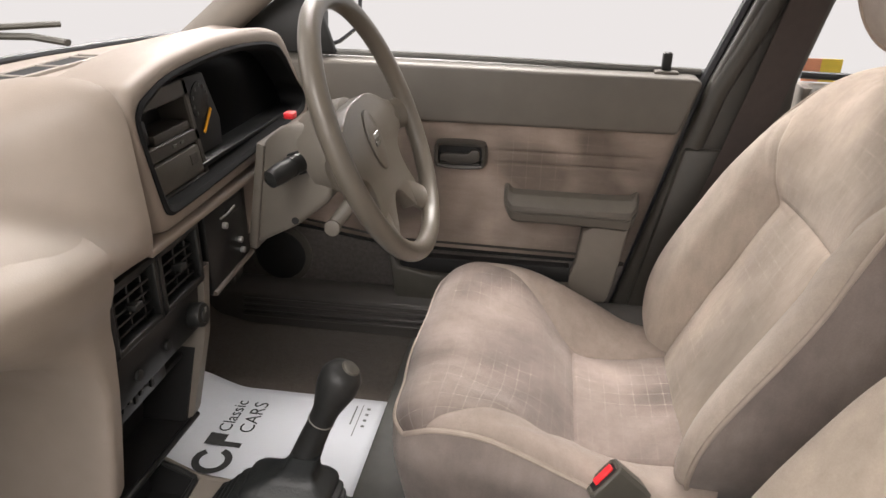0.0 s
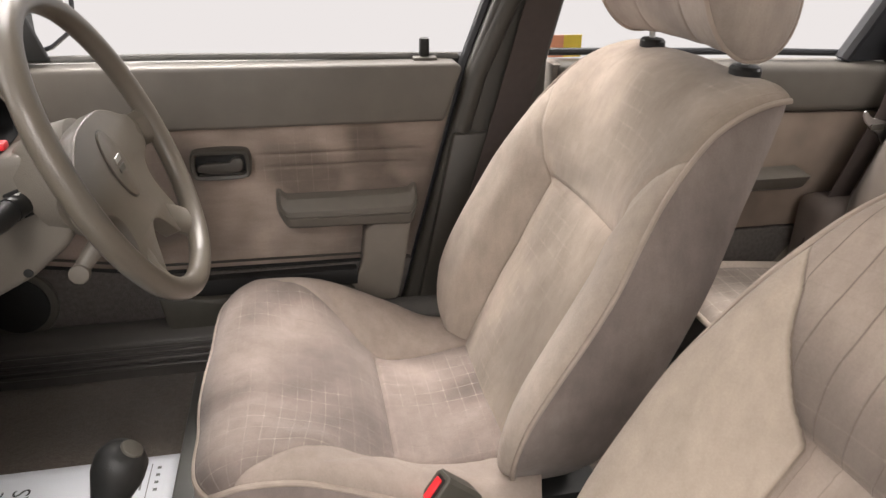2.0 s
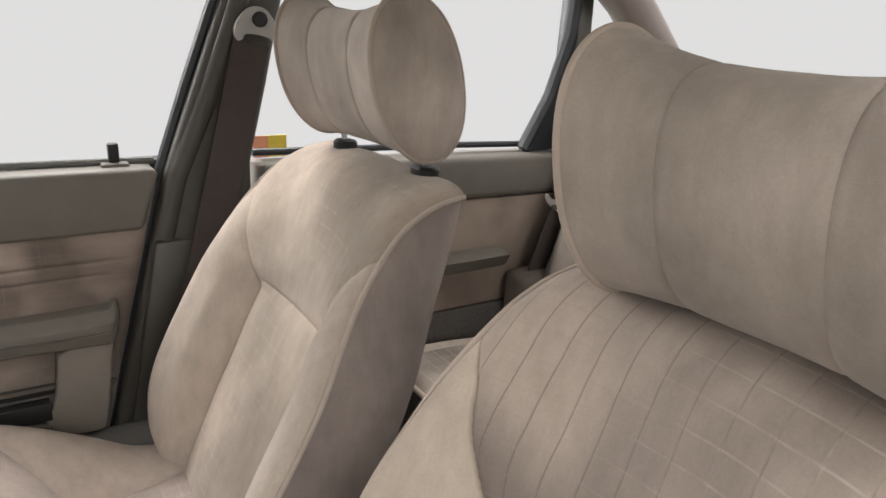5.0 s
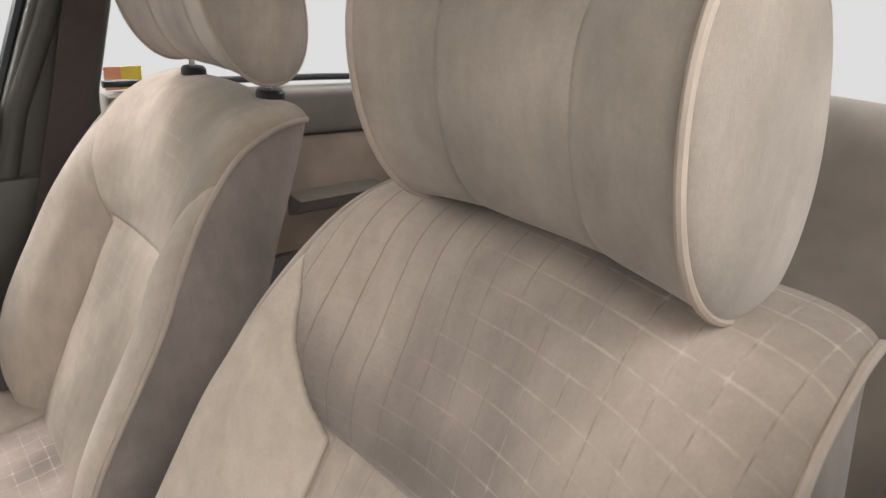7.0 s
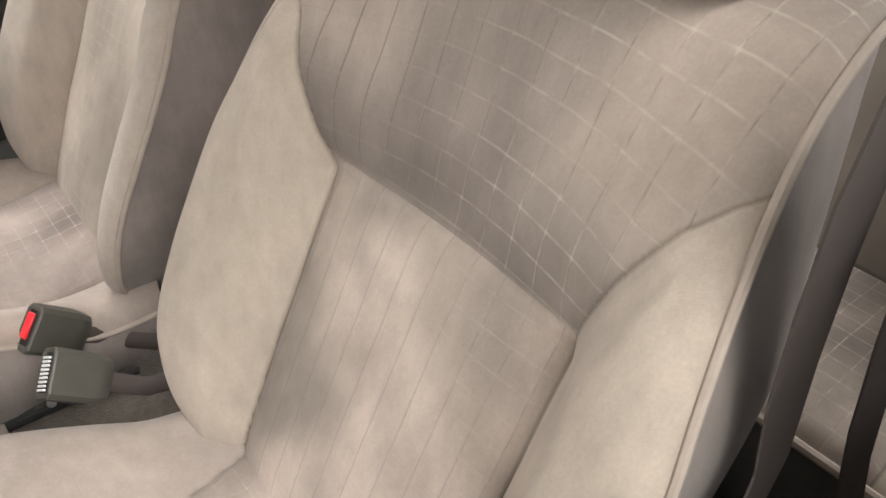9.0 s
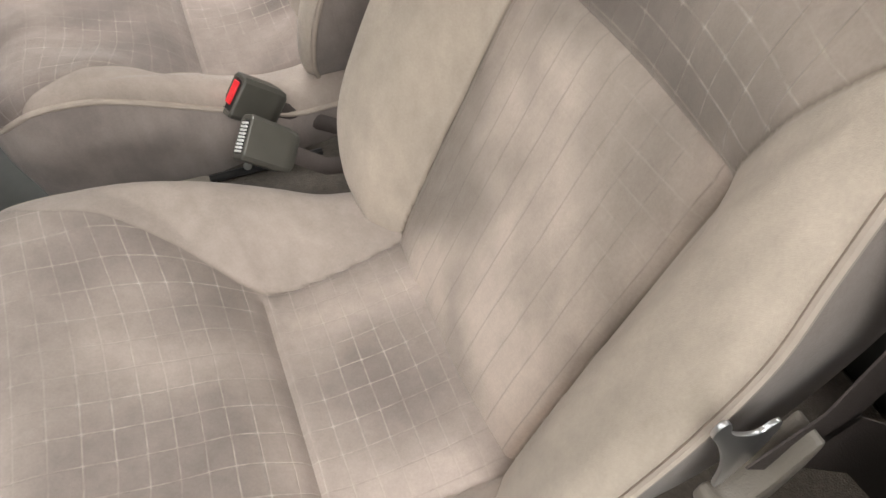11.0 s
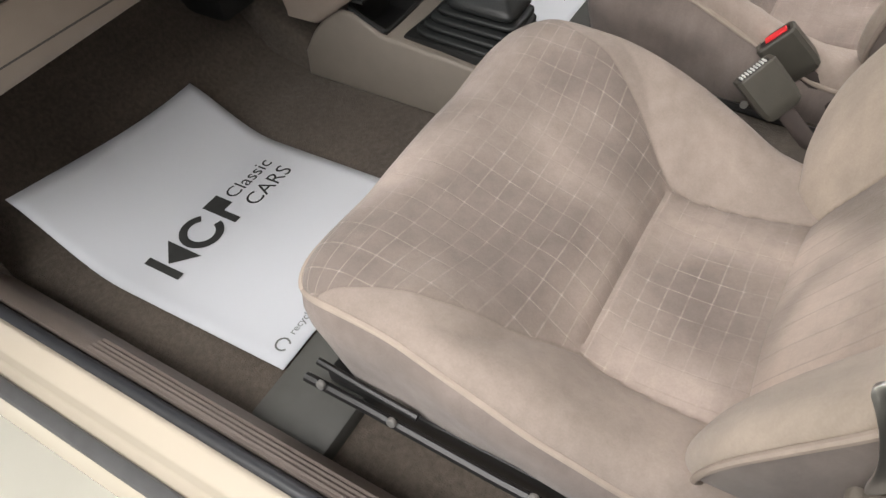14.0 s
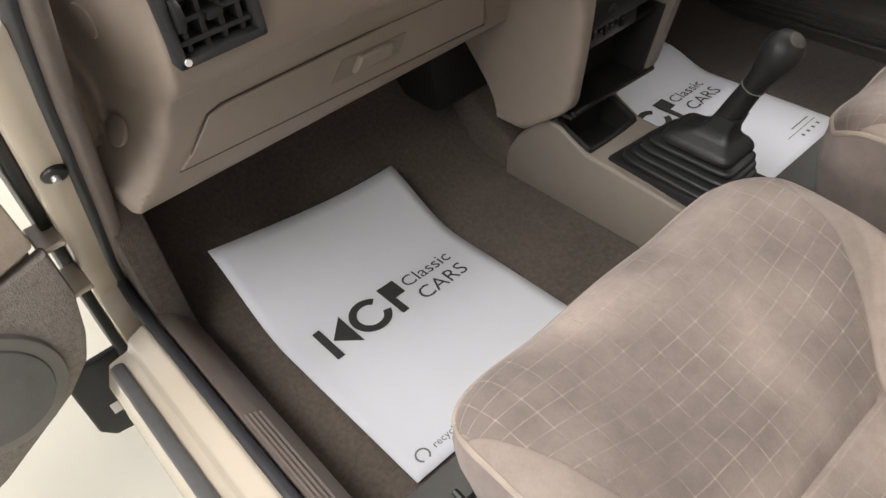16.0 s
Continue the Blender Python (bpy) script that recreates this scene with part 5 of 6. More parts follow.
part("badge_groove", set_on_wheel(prism([(a * 1.06, (b + 0.006) * 1.04 - 0.006) for a, b in ov], "z", -0.0125, -0.0112, 0), 0.002, -0.010), PILLAR, hub, smooth=False)
badge = part("hub_badge", set_on_wheel(prism(ov, "z", -0.013, -0.0095, 0.001, 2), 0.002, -0.010), WHEEL, hub)
for k in (-1, 1):
    part("emblem_bar", set_on_wheel(prism([(-0.013, -0.0035), (0.009, -0.0035), (0.013, 0.0035), (-0.009, 0.0035)], "z", -0.0097, -0.0078, 0.0004, 1), 0.002 + 0.002 * k, -0.016 + 0.0058 * k), OLIVE if k < 0 else SILVER, badge, "slanted emblem bar")
col = empty("steering_column", (-0.35, 0.33, 0.70), "taupe steering column cowl with stalks", "steering column")
part("hub_shroud", loft([[on_wheel(r_ * math.cos(t), -0.006 + r_ * math.sin(t), c) for t in (2 * math.pi * k / 40 for k in range(40))] for c, r_ in ((-0.030, 0.054), (-0.034, 0.062), (-0.062, 0.066), (-0.085, 0.064), (-0.105, 0.056))]), COWL, col, "taupe round hub shroud")
part("cowl", prism([(-0.404, 0.660), (-0.388, 0.76), (-0.376, 0.822), (-0.345, 0.845), (-0.312, 0.850), (-0.298, 0.838), (-0.288, 0.80), (-0.276, 0.752), (-0.285, 0.735), (-0.335, 0.695)], "y", 0.285, 0.385, 0.010, 3), COWL, col, "taupe column cowl")
part("cowl_foot", prism([(-0.412, 0.658), (-0.398, 0.655), (-0.372, 0.818), (-0.384, 0.822)], "y", 0.281, 0.389, 0.003, 2), COWL, col)
part("cowl_screw", disc((-0.336, 0.2845, 0.705), (0, -1, 0), 0.0055, 0.003, 16, 0.0005), BLACK, col)
part("hazard_switch", box((-0.362, 0.334, 0.843), (-0.346, 0.352, 0.853), 0.003), RED, col, "small red hazard switch")
part("stalk_socket", prism([(-0.342, 0.806), (-0.310, 0.818), (-0.298, 0.786), (-0.324, 0.776)], "y", 0.2815, 0.29, 0.002), BLACK, col)
st = part("stalk", tube([(-0.316, 0.290, 0.797), (-0.322, 0.270, 0.797), (-0.327, 0.262, 0.796), (-0.336, 0.240, 0.792), (-0.344, 0.224, 0.788), (-0.347, 0.219, 0.787)], [0.0125, 0.0135, 0.0135, 0.0148, 0.0125, 0.004], 18), DARK, col, "black indicator stalk")
part("stalk_ring", tube([(-0.3255, 0.2645, 0.7965), (-0.3275, 0.2595, 0.7958)], 0.0146, 18), VENT, st)
for k in range(3):
    part("stalk_mark", box((-0.318 - 0.003 * k, 0.283 - 0.007 * k, 0.8095), (-0.313 - 0.003 * k, 0.287 - 0.007 * k, 0.8112), 0.0004, 1), WHITE, st)
lv = part("tilt_lever", tube([(-0.255, 0.33, 0.735), (-0.262, 0.318, 0.722), (-0.280, 0.304, 0.700), (-0.284, 0.300, 0.694)], [0.013, 0.012, 0.010, 0.011], 14), COWL, col, "taupe column tilt lever")
part("lever_button", disc((-0.283, 0.296, 0.694), (0, -1, 0.1), 0.0125, 0.012, 24, 0.002), COWL, lv)

# ---- gear console ----
con = empty("gear_console", (-0.3, 0, 0.34), "taupe plastic gear console with open tray", "console")
CONSOLE = [(-0.575, 0.31), (-0.57, 0.36), (-0.545, 0.40), (-0.505, 0.445), (-0.482, 0.458), (-0.455, 0.456), (-0.405, 0.431), (-0.30, 0.424), (-0.16, 0.410), (0.06, 0.39), (0.06, 0.31)]
shell = prism(CONSOLE, "y", -0.086, -0.074, 0.0055, 3)
prism(CONSOLE, "y", 0.034, 0.048, 0.0055, 3, shell)
prism([(-0.574, 0.31), (-0.569, 0.36), (-0.544, 0.3995), (-0.5045, 0.4445), (-0.482, 0.4572), (-0.472, 0.4568), (-0.472, 0.31)], "y", -0.081, 0.043, 0, 1, shell)
prism([(-0.400, 0.4300), (-0.30, 0.4233), (-0.16, 0.4093), (0.06, 0.3893), (0.06, 0.31), (-0.400, 0.31)], "y", -0.081, 0.043, 0, 1, shell)
part("console_shell", shell, VINYL, con)


def tray_at(f, b, off=0.0):
    """A point of the coin tray: f 0 rear to 1 front, b 0 to 1 across."""
    return (-0.402 - 0.066 * f, -0.076 + 0.110 * b, 0.4325 + 0.028 * f + off)


rim_pts = chaikin([tray_at(f, b) for f, b in ((0.06, 0.0), (0, 0.06), (0, 0.94), (0.06, 1), (0.94, 1), (1, 0.94), (1, 0.06), (0.94, 0))], 1)
tray = part("tray_rim", tube(rim_pts, 0.0042, 8, closed=True), DARK, con, "black sunken coin tray")
pit = bmesh.new()
for lo, hi in (((-0.474, -0.076, 0.398), (-0.398, 0.036, 0.402)), ((-0.4735, -0.0745, 0.40), (-0.4700, 0.0345, 0.4555)), ((-0.4025, -0.0745, 0.40), (-0.3990, 0.0345, 0.4285))):
    box(lo, hi, 0, 1, pit)
for y in (-0.0745, 0.0315):
    prism([(-0.472, 0.40), (-0.472, 0.4545), (-0.455, 0.4535), (-0.402, 0.4285), (-0.402, 0.40)], "y", y, y + 0.003, 0, 1, pit)
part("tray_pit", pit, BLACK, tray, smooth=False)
gear = empty("gear_lever", (-0.28, 0.01, 0.43), "black gear lever with ribbed rubber gaiter", "gear lever")
part("gaiter_frame", prism([(-0.376, -0.070), (-0.180, -0.074), (-0.180, 0.036), (-0.366, 0.036)], "z", 0.405, 0.434, 0.005), DARK, gear)
secs = []
TN = 28


def pillow(cx_, cy_, a, b, z, slope):
    """A rounded rectangle as a loop."""
    out = []
    for i in range(TN):
        t = 2 * math.pi * (i + 0.5) / TN
        c, s_ = math.cos(t), math.sin(t)
        x = a * math.copysign(abs(c) ** 0.3, c)
        out.append((cx_ + x, cy_ + b * math.copysign(abs(s_) ** 0.3, s_), z + slope * x))
    return out


for k in range(4):
    f = k / 3
    a, b = 0.086 - 0.021 * f, 0.049 - 0.012 * f
    cx_, cy_ = -0.272 + 0.016 * f, -0.021 - 0.003 * f
    z0 = 0.433 + 0.0142 * k
    for inset, dz in ((0.013, 0.0), (0.004, 0.0012), (0.0, 0.0034), (0.0, 0.0072), (0.0025, 0.0092), (0.012, 0.0108)):
        secs.append(pillow(cx_, cy_, a - inset, b - inset, z0 + dz, -0.05 + 0.01 * k))
for a, b, z, x, y in ((0.046, 0.030, 0.490, -0.252, -0.024), (0.052, 0.035, 0.4912, -0.251, -0.024), (0.054, 0.0365, 0.4935, -0.250, -0.024), (0.053, 0.0355, 0.499, -0.250, -0.024), (0.047, 0.031, 0.505, -0.249, -0.023), (0.034, 0.023, 0.510, -0.244, -0.021), (0.024, 0.018, 0.5165, -0.239, -0.020), (0.0185, 0.016, 0.527, -0.234, -0.019), (0.0165, 0.0155, 0.545, -0.226, -0.019)):
    secs.append(pillow(x, y, a, b, z, -0.03))
part("gaiter", loft(secs), RUBBER, gear, "ribbed black rubber gaiter", angle=70)
base, tip = Vector((-0.240, -0.019, 0.515)), Vector((-0.178, -0.014, 0.660))
ax = (tip - base).normalized()
part("shaft", tube([base, base + ax * 0.05, base + ax * 0.08, base + ax * 0.082, base + ax * 0.11], [0.017, 0.0155, 0.0142, 0.0150, 0.0145], 14), DARK, gear)
kn = part("knob", tube([base + ax * d_ for d_ in (0.085, 0.10, 0.115, 0.132, 0.148, 0.158, 0.163)], [0.0142, 0.0158, 0.0195, 0.0235, 0.0232, 0.0175, 0.006], 22), DARK, gear, "worn black gear knob")
part("knob_ring", tube([base + ax * 0.081 + (ax.orthogonal().normalized() * math.cos(t) + ax.cross(ax.orthogonal()).normalized() * math.sin(t)) * 0.0148 for t in (2 * math.pi * k / 20 for k in range(20))], 0.0010, 6, closed=True), GREYPLASTIC, kn)
part("knob_plate", disc(base + ax * 0.1575 + Vector((0.006, 0, 0.001)), ax + Vector((0.35, 0, 0)), 0.0105, 0.006, 20), OLIVE, kn, "grey shift pattern plate")


# ---- paper mats ----
def text_mesh(name, body, size, m, material, parent, label=""):
    cu = bpy.data.curves.new(name, "FONT")
    cu.body, cu.size, cu.resolution_u = body, size, 3
    tmp = bpy.data.objects.new(name, cu)
    scene.collection.objects.link(tmp)
    me = bpy.data.meshes.new_from_object(tmp)
    bpy.data.objects.remove(tmp)
    me.transform(m)
    ob = new(name, me)
    me.materials.clear()
    me.materials.append(material)
    hang(ob, parent)
    return tagged(ob, label)


def paper_mat(corner, along, across, length, width, lift, label):
    """A sheet of paper; corner is rear left, along runs forwards, across to the car's right."""
    c0, al, ac = Vector(corner), Vector(along).normalized(), Vector(across).normalized()
    th = empty("paper_floor_mat", c0, label, "floor mat", "paper floor mats")

    def at(a, b, off=0.0):
        z = lift(a, b)
        return c0 + al * a * length + ac * b * width + Vector((0, 0, z + off))

    g = [[at(i / 24, j / 20) for j in range(21)] for i in range(25)]
    sheet("paper", g, [[(0, 0)] * 21] * 25, [[0] * 21] * 25, PAPER, th, thick=0.0012)

    def lay(me_ob):
        for v in me_ob.data.vertices:
            v.co = at(v.co.y / length, v.co.x / width, 0.0012)
        return me_ob

    u = width

    def poly(pts, name, material):
        bm = bmesh.new()
        bm.faces.new([bm.verts.new((x, y, 0)) for x, y in pts])
        lay(part(name, bm, material, th, smooth=False))

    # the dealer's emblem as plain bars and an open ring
    s, oy, ox = 0.062, 0.211, 0.044
    b_ = 0.012
    poly([(ox, oy), (ox + b_, oy), (ox + b_, oy + s), (ox, oy + s)], "emblem_bar", INK)
    poly([(ox + b_ + 0.003, oy + s * 0.5), (ox + 0.046, oy + s), (ox + 0.046, oy)], "emblem_wedge", INK)
    ring = bmesh.new()
    cx_, cy_ = ox + 0.080, oy + s / 2
    prev = None
    for k in range(25):
        t = radians(42 + 300 * k / 24)
        a, b2 = ring.verts.new((cx_ + 0.031 * math.cos(t), cy_ + 0.032 * math.sin(t), 0)), ring.verts.new((cx_ + 0.019 * math.cos(t), cy_ + 0.020 * math.sin(t), 0))
        if prev:
            ring.faces.new((prev[0], a, b2, prev[1]))
        prev = (a, b2)
    lay(part("emblem_ring", ring, INK, th, smooth=False))
    fx = ox + 0.115
    poly([(fx, oy), (fx + b_, oy), (fx + b_, oy + s), (fx, oy + s)], "emblem_bar", INK)
    poly([(fx + b_, oy + s * 0.5), (fx + 0.030, oy + s * 0.5), (fx + 0.030, oy + s), (fx + b_, oy + s)], "emblem_bar", INK)
    tx = 0.195
    lay(text_mesh("printed_word", "Classic", 0.032, pose(tx, oy + 0.034, 0), INK, th, "black printed word"))
    lay(text_mesh("printed_word", "CARS", 0.036, pose(tx + 0.002, oy - 0.004, 0), INK, th, "black printed word"))
    lay(text_mesh("printed_word", "recycle", 0.0145, pose(0.045, 0.018, 0), INKGREY, th, "small grey printed word"))
    ring = bmesh.new()
    prev = None
    for k in range(19):
        t = radians(-60 + 300 * k / 18)
        a, b2 = ring.verts.new((0.028 + 0.010 * math.cos(t), 0.022 + 0.010 * math.sin(t), 0)), ring.verts.new((0.028 + 0.0075 * math.cos(t), 0.022 + 0.0075 * math.sin(t), 0))
        if prev:
            ring.faces.new((prev[0], a, b2, prev[1]))
        prev = (a, b2)
    lay(part("recycle_ring", ring, INKGREY, th, smooth=False))
    for k in range(4):
        poly([(u - 0.080 + 0.016 * k, 0.024), (u - 0.074 + 0.016 * k, 0.024), (u - 0.074 + 0.016 * k, 0.030), (u - 0.080 + 0.016 * k, 0.030)], "print_block", INKGREY)
    poly([(u - 0.105, 0.038), (u - 0.018, 0.038), (u - 0.018, 0.0395), (u - 0.105, 0.0395)], "print_line", INKGREY)
    poly([(u - 0.075, 0.048), (u - 0.022, 0.048), (u - 0.022, 0.0508), (u - 0.075, 0.0508)], "print_line", INKGREY)
    return th


def lift_p(a, b):
    return 0.002 + 0.105 * smoother(0.62, 1.05, a) ** 1.3 * (1.0 - 0.35 * b) + 0.003 * (1 + math.sin(b * 5)) * a - 0.012 * math.sin(math.pi * b) * smoother(0.75, 1.0, a)


def lift_d(a, b):
    return 0.002 + 0.03 * smoother(0.7, 1.0, a)


paper_mat((-0.236, -0.575, 0.316), (-0.42, -0.01, 0), (0.0, 1, 0), 0.425, 0.325, lift_p, "white printed paper mat curling up in the passenger footwell")
paper_mat((-0.229, 0.07, 0.315), (-0.36, 0.0, 0), (0, 1, 0), 0.37, 0.325, lift_d, "white printed paper mat in the driver's footwell")

# ---- belts and buckles ----
def buckle(at, axis, up, red, label):
    a, w = Vector(axis).normalized(), Vector(up)
    w = (w - a * w.dot(a)).normalized()
    v = a.cross(w)
    M = Matrix((v, w, a)).transposed().to_4x4()
    th = empty("belt_buckle", at, label, "seat belt", "belt buckles")
    secs = []
    for d_, wx, wy in ((0.003, 0.020, 0.008), (0.0, 0.0215, 0.0095), (0.0, 0.0255, 0.0125), (0.002, 0.027, 0.0138), (0.05, 0.0265, 0.0145), (0.064, 0.024, 0.0125), (0.069, 0.019, 0.009)):
        secs.append([Vector(at) + (M @ Vector((wx * p, wy * q, -d_))) for p, q in ((-1, -0.7), (-0.8, -1), (0.8, -1), (1, -0.7), (1, 0.7), (0.8, 1), (-0.8, 1), (-1, 0.7))])
    part("housing", loft(secs), OLIVE, th, "olive-brown plastic buckle housing", angle=30)
    def put(bm, name, material, label=""):
        bmesh.ops.transform(bm, matrix=Matrix.Translation(at) @ M, verts=bm.verts[:])
        return part(name, bm, material, th, label)

    put(box((-0.020, -0.0085, -0.006), (0.020, 0.0085, -0.0015), 0), "mouth", BLACK)
    if red:
        put(box((-0.013, -0.0085, -0.004), (0.017, 0.0025, 0.0010), 0.001, 1), "release_button", RED, "red release button")
    else:
        for k in range(9):
            put(box((-0.0185 + 0.0042 * k, -0.008, -0.004), (-0.0162 + 0.0042 * k, 0.004, 0.0012), 0.0004, 1), "slot_rib", WHITE, "pale rib")
    e = Vector(at) + M @ Vector((0, 0, -0.07))
    part("stem", tube([e, e + M @ Vector((0, 0, -0.05)), Vector((0.29, at[1] * 0.6, 0.37))], 0.011, 8, flat=0.35, up=w), BELT, th, "webbing stem")
    return th


buckle((0.120, 0.068, 0.482), (-0.70, -0.14, 0.68), (-0.3, -0.75, 0.55), True, "olive plastic belt buckle with red button beside the driver's seat")
buckle((0.115, -0.012, 0.482), (-0.70, 0.0, 0.66), (0.3, -0.75, 0.55), False, "olive plastic belt buckle beside the passenger seat")


def webbing(points, width, name, parent, label="", facing=(0, 1, 0)):
    made = bmesh.new()
    pts = [Vector(p) for p in points]
    prev = None
    for i, p in enumerate(pts):
        d_ = (pts[min(i + 1, len(pts) - 1)] - pts[max(i - 1, 0)]).normalized()
        f = Vector(facing)
        f = (f - d_ * f.dot(d_)).normalized()
        s_ = d_.cross(f) * width / 2
        q = [made.verts.new(p + s_ * a + f * b) for a, b in ((-1, -0.0007), (1, -0.0007), (1, 0.0007), (-1, 0.0007))]
        if prev:
            for k in range(4):
                made.faces.new((prev[k], prev[(k + 1) % 4], q[(k + 1) % 4], q[k]))
        prev = q
    return part(name, made, BELT, parent, label)


belt = empty("driver_seat_belt", (0.45, 0.69, 0.4), "brown seat belt hanging on the driver's pillar", "seat belt")
webbing([(0.275, 0.672, 0.40), (0.335, 0.672, 0.62), (0.40, 0.675, 0.86), (0.455, 0.68, 1.07)], 0.062, "webbing", belt)
gl = part("guide_plate", prism(chaikin([(0.424, 1.088), (0.428, 1.104), (0.448, 1.126), (0.470, 1.130), (0.488, 1.118), (0.500, 1.092), (0.500, 1.072), (0.488, 1.070), (0.484, 1.080), (0.442, 1.086), (0.438, 1.074), (0.428, 1.072)], 2), "y", 0.672, 0.684, 0.003, 2), GUIDE, belt, "pale grey belt guide plate")
part("guide_bolt", disc((0.468, 0.670, 1.108), (0, -1, 0), 0.013, 0.012, 24, 0.004), STEEL, gl, "dark bolt head")
pb = empty("passenger_seat_belt", (0.45, -0.66, 0.4), "brown seat belt with chrome tongue beside the passenger seat", "seat belt")
webbing([(0.46, -0.66, 1.12), (0.385, -0.585, 1.0), (0.372, -0.578, 0.96), (0.375, -0.576, 0.90), (0.383, -0.577, 0.84), (0.390, -0.580, 0.78), (0.386, -0.589, 0.725), (0.352, -0.597, 0.69), (0.318, -0.597, 0.655)], 0.047, "webbing", pb)
webbing([(0.47, -0.67, 1.12), (0.415, -0.61, 0.95), (0.405, -0.60, 0.873), (0.428, -0.60, 0.826), (0.497, -0.60, 0.703), (0.58, -0.605, 0.555), (0.64, -0.62, 0.42)], 0.047, "webbing", pb)
webbing([(0.35, -0.600, 0.668), (0.42, -0.605, 0.60), (0.53, -0.64, 0.44)], 0.046, "webbing", pb)
tongue_outline = chaikin([(0.2680, 0.724), (0.2685, 0.732), (0.273, 0.736), (0.278, 0.730), (0.280, 0.719), (0.290, 0.708), (0.304, 0.698), (0.311, 0.706), (0.318, 0.702), (0.316, 0.672), (0.302, 0.636), (0.295, 0.634), (0.294, 0.662), (0.285, 0.690), (0.275, 0.712)], 2)
tg = part("tongue_plate", prism(tongue_outline, "y", -0.5915, -0.5885, 0.001, 2), CHROME, pb, "chrome belt tongue")
part("tongue_slot", box((0.288, -0.5884, 0.694), (0.294, -0.5878, 0.699), 0), SILVER, tg)
part("tongue_sleeve", prism(chaikin([(0.289, 0.618), (0.293, 0.633), (0.304, 0.628), (0.318, 0.650), (0.330, 0.690), (0.338, 0.692), (0.336, 0.655), (0.322, 0.602), (0.303, 0.598)], 1), "y", -0.606, -0.5855, 0.004, 2), VINYL, pb, "taupe plastic tongue sleeve")
rb = empty("rear_seat_belt", (1.15, 0.66, 0.5), "grey-brown rear seat belt with metal tongue", "seat belt")
webbing([(1.222, 0.655, 1.015), (1.192, 0.655, 0.88), (1.160, 0.65, 0.75), (1.10, 0.645, 0.60), (1.04, 0.64, 0.45)], 0.048, "webbing", rb)
gl = part("guide_plate", tube(chaikin([(1.182, 0.655, 1.000), (1.196, 0.655, 1.045), (1.212, 0.655, 1.060), (1.262, 0.655, 1.040), (1.268, 0.655, 1.018), (1.225, 0.655, 1.004)], 2), 0.0075, 8, closed=True, flat=0.6), GUIDE, rb, "pale grey belt guide loop")
part("guide_bolt", disc((1.222, 0.660, 1.046), (0, -1, 0), 0.012, 0.014, 20, 0.003), STEEL, gl, "dark bolt head")
tg = part("tongue", prism(chaikin([(1.096, 0.750), (1.102, 0.758), (1.115, 0.742), (1.140, 0.736), (1.168, 0.728), (1.166, 0.716), (1.158, 0.712), (1.170, 0.686), (1.162, 0.680), (1.145, 0.705), (1.118, 0.722), (1.104, 0.734)], 1), "y", 0.640, 0.645, 0.001, 1), CHROME, rb, "chrome belt tongue")
part("tongue_sleeve", box((1.118, 0.6365, 0.716), (1.152, 0.640, 0.728), 0.001, 1), OLIVE, tg)

# ---- open passenger door ----
pd = empty("passenger_door", (-0.66, -0.76, 0.36), "open cream passenger door with carpeted card and round speaker", "car door")
part("door_skin", prism([(-0.778, 0.46), (-0.835, 0.395), (-0.94, 0.335), (-1.0, 0.315), (-1.70, 0.315), (-1.70, 0.87), (-0.76, 0.88)], "x", -0.70, -0.605, 0.012, 3), CREAM, pd, "cream painted door frame")
part("door_card", prism([(-0.770, 0.47), (-0.757, 0.53), (-0.758, 0.594), (-0.82, 0.578), (-1.0, 0.565), (-1.65, 0.565), (-1.65, 0.30), (-1.0, 0.31), (-0.93, 0.335), (-0.82, 0.40), (-0.785, 0.435)], "x", -0.605, -0.580, 0.006), mat("grey_card_carpet", (0.20, 0.18, 0.16), 0.95, vary=0.25, scale=140, bump=1.0, bscale=420), pd, "grey carpeted lower door card")
part("upper_card", prism([(-0.765, 0.604), (-0.82, 0.588), (-1.0, 0.575), (-1.65, 0.575), (-1.65, 0.84), (-0.78, 0.85)], "x", -0.606, -0.584, 0.006), VELOUR_PLAIN, pd)
s2 = part("speaker_ring", disc((-0.578, -0.888, 0.465), (1, 0, 0), 0.083, 0.014, 48, 0.004), GREYPLASTIC, pd)
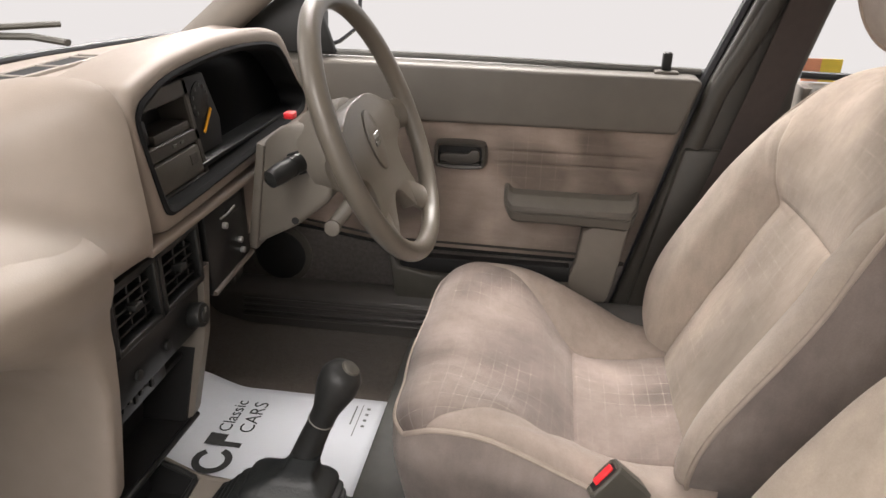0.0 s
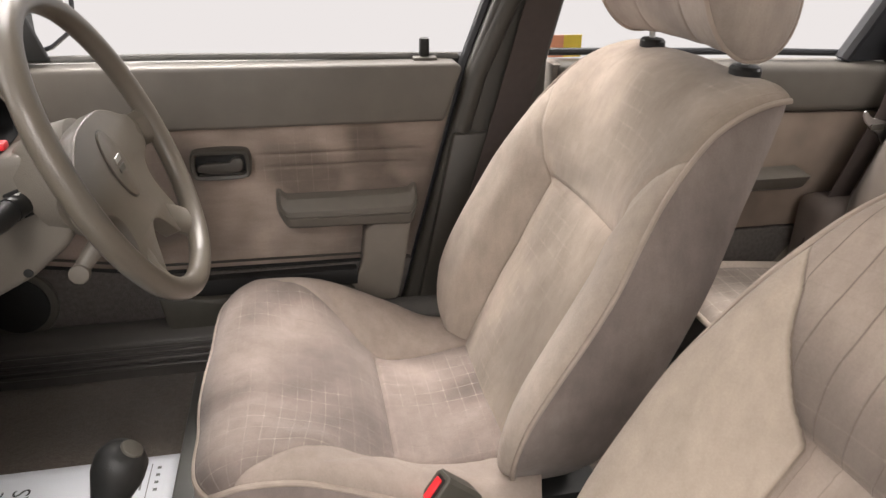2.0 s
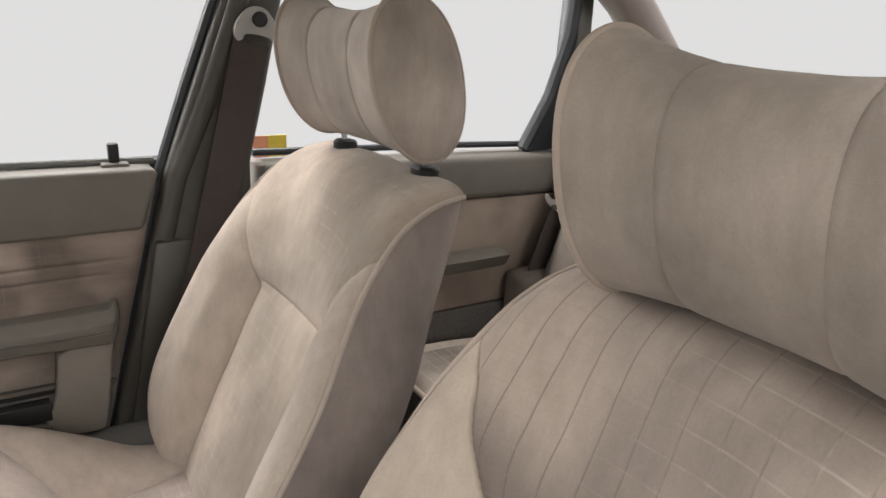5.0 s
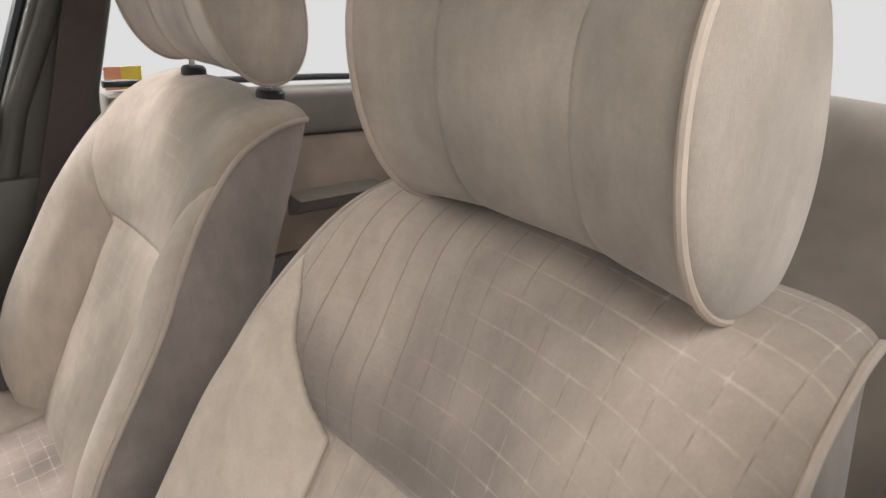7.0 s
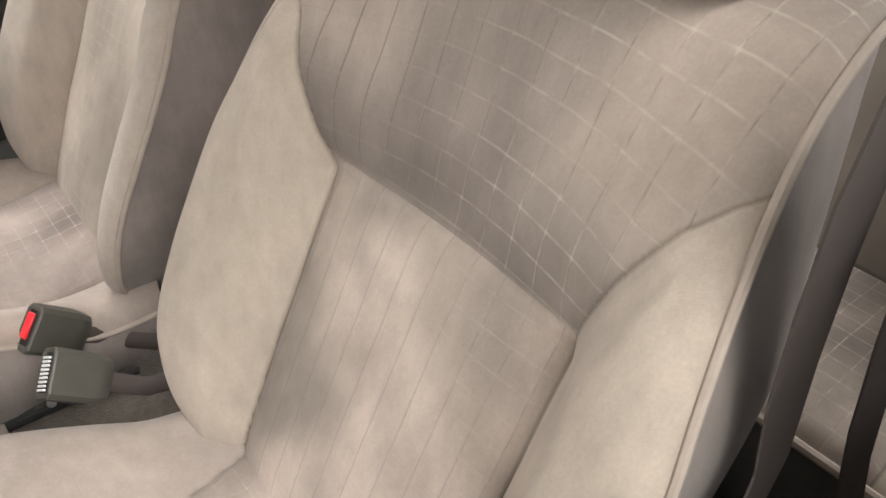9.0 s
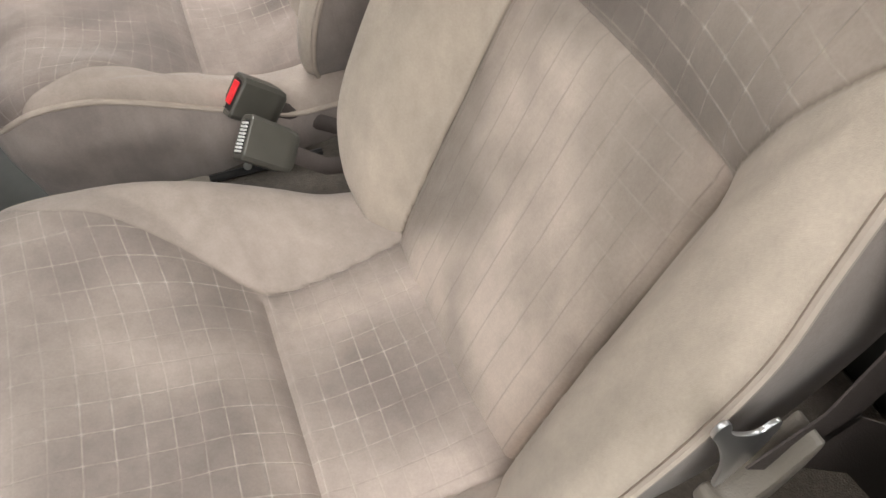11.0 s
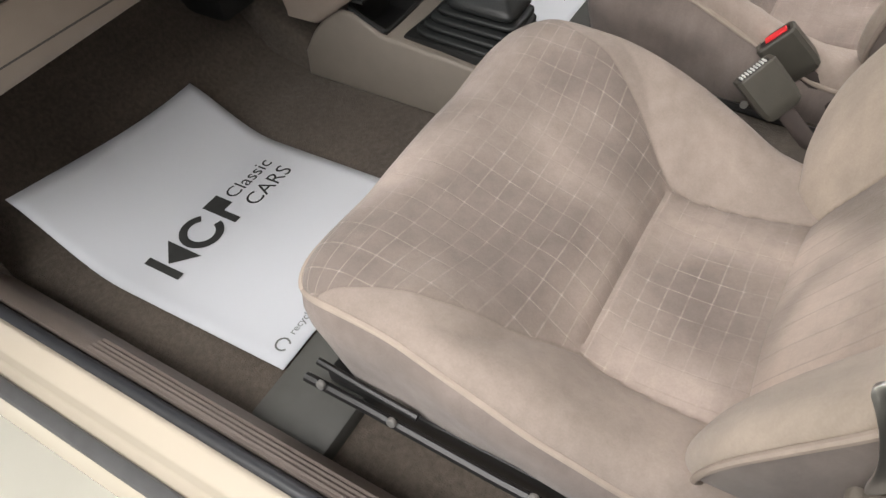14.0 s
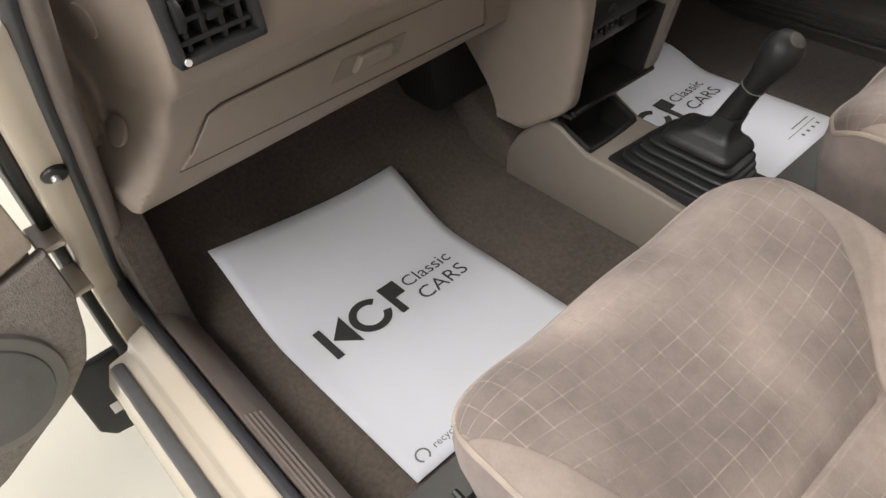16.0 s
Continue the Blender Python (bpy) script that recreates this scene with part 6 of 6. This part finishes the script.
part("speaker_grille", disc((-0.572, -0.888, 0.465), (1, 0, 0), 0.067, 0.010, 48, 0.003), mat("grey_grille", (0.11, 0.11, 0.107), 0.7, bump=0.6, bscale=900), s2)
hg = bmesh.new()
for lo, hi in (((-0.668, -0.765, 0.50), (-0.61, -0.757, 0.58)), ((-0.668, -0.765, 0.572), (-0.61, -0.735, 0.58)), ((-0.668, -0.765, 0.50), (-0.61, -0.735, 0.508))):
    box(lo, hi, 0.002, 1, hg)
part("hinge", hg, CREAM, pd, "cream painted hinge")
part("window_frame", tube([(-0.65, -0.78, 0.86), (-0.65, -1.1, 1.15), (-0.65, -1.35, 1.33), (-0.65, -1.68, 1.33), (-0.65, -1.70, 0.86)], 0.015, 8), CREAM, pd)

flap = empty("mud_flap", (-0.72, -0.80, 0.1), "black rubber mud flap with white marking", "mud flap")
part("flap", prism([(-0.832, 0.165), (-0.815, 0.14), (-0.735, 0.125), (-0.715, 0.15), (-0.712, 0.30), (-0.832, 0.30)], "x", -0.735, -0.722, 0.005, 3), RUBBER, flap)
for k in range(2):
    part("marking_bar", box((-0.7215, -0.80 + 0.030 * k, 0.185), (-0.720, -0.778 + 0.030 * k, 0.207), 0.0005, 1), WHITE, flap)

stk = empty("window_sticker", (0.52, 0.80, 0.87), "small yellow and salmon sticker on the rear window", "sticker")
part("sticker_half", box((0.484, 0.792, 0.850), (0.514, 0.794, 0.892), 0), SALMON, stk, smooth=False)
part("sticker_half", box((0.514, 0.792, 0.850), (0.551, 0.794, 0.892), 0), YELLOW, stk, smooth=False)

wp = empty("windscreen_wiper", (-1.1, 0.1, 0.9), "black windscreen wiper resting outside the glass", "wiper")
part("blade", tube([(-1.02, 0.12, 0.940), (-0.87, 0.33, 0.953), (-0.77, 0.445, 0.952)], 0.0085, 8, flat=0.6), OLIVE, wp)
part("arm", tube([(-0.85, 0.37, 0.940), (-0.79, 0.40, 0.937), (-0.73, 0.40, 0.930)], 0.0095, 8, flat=0.6), OLIVE, wp)
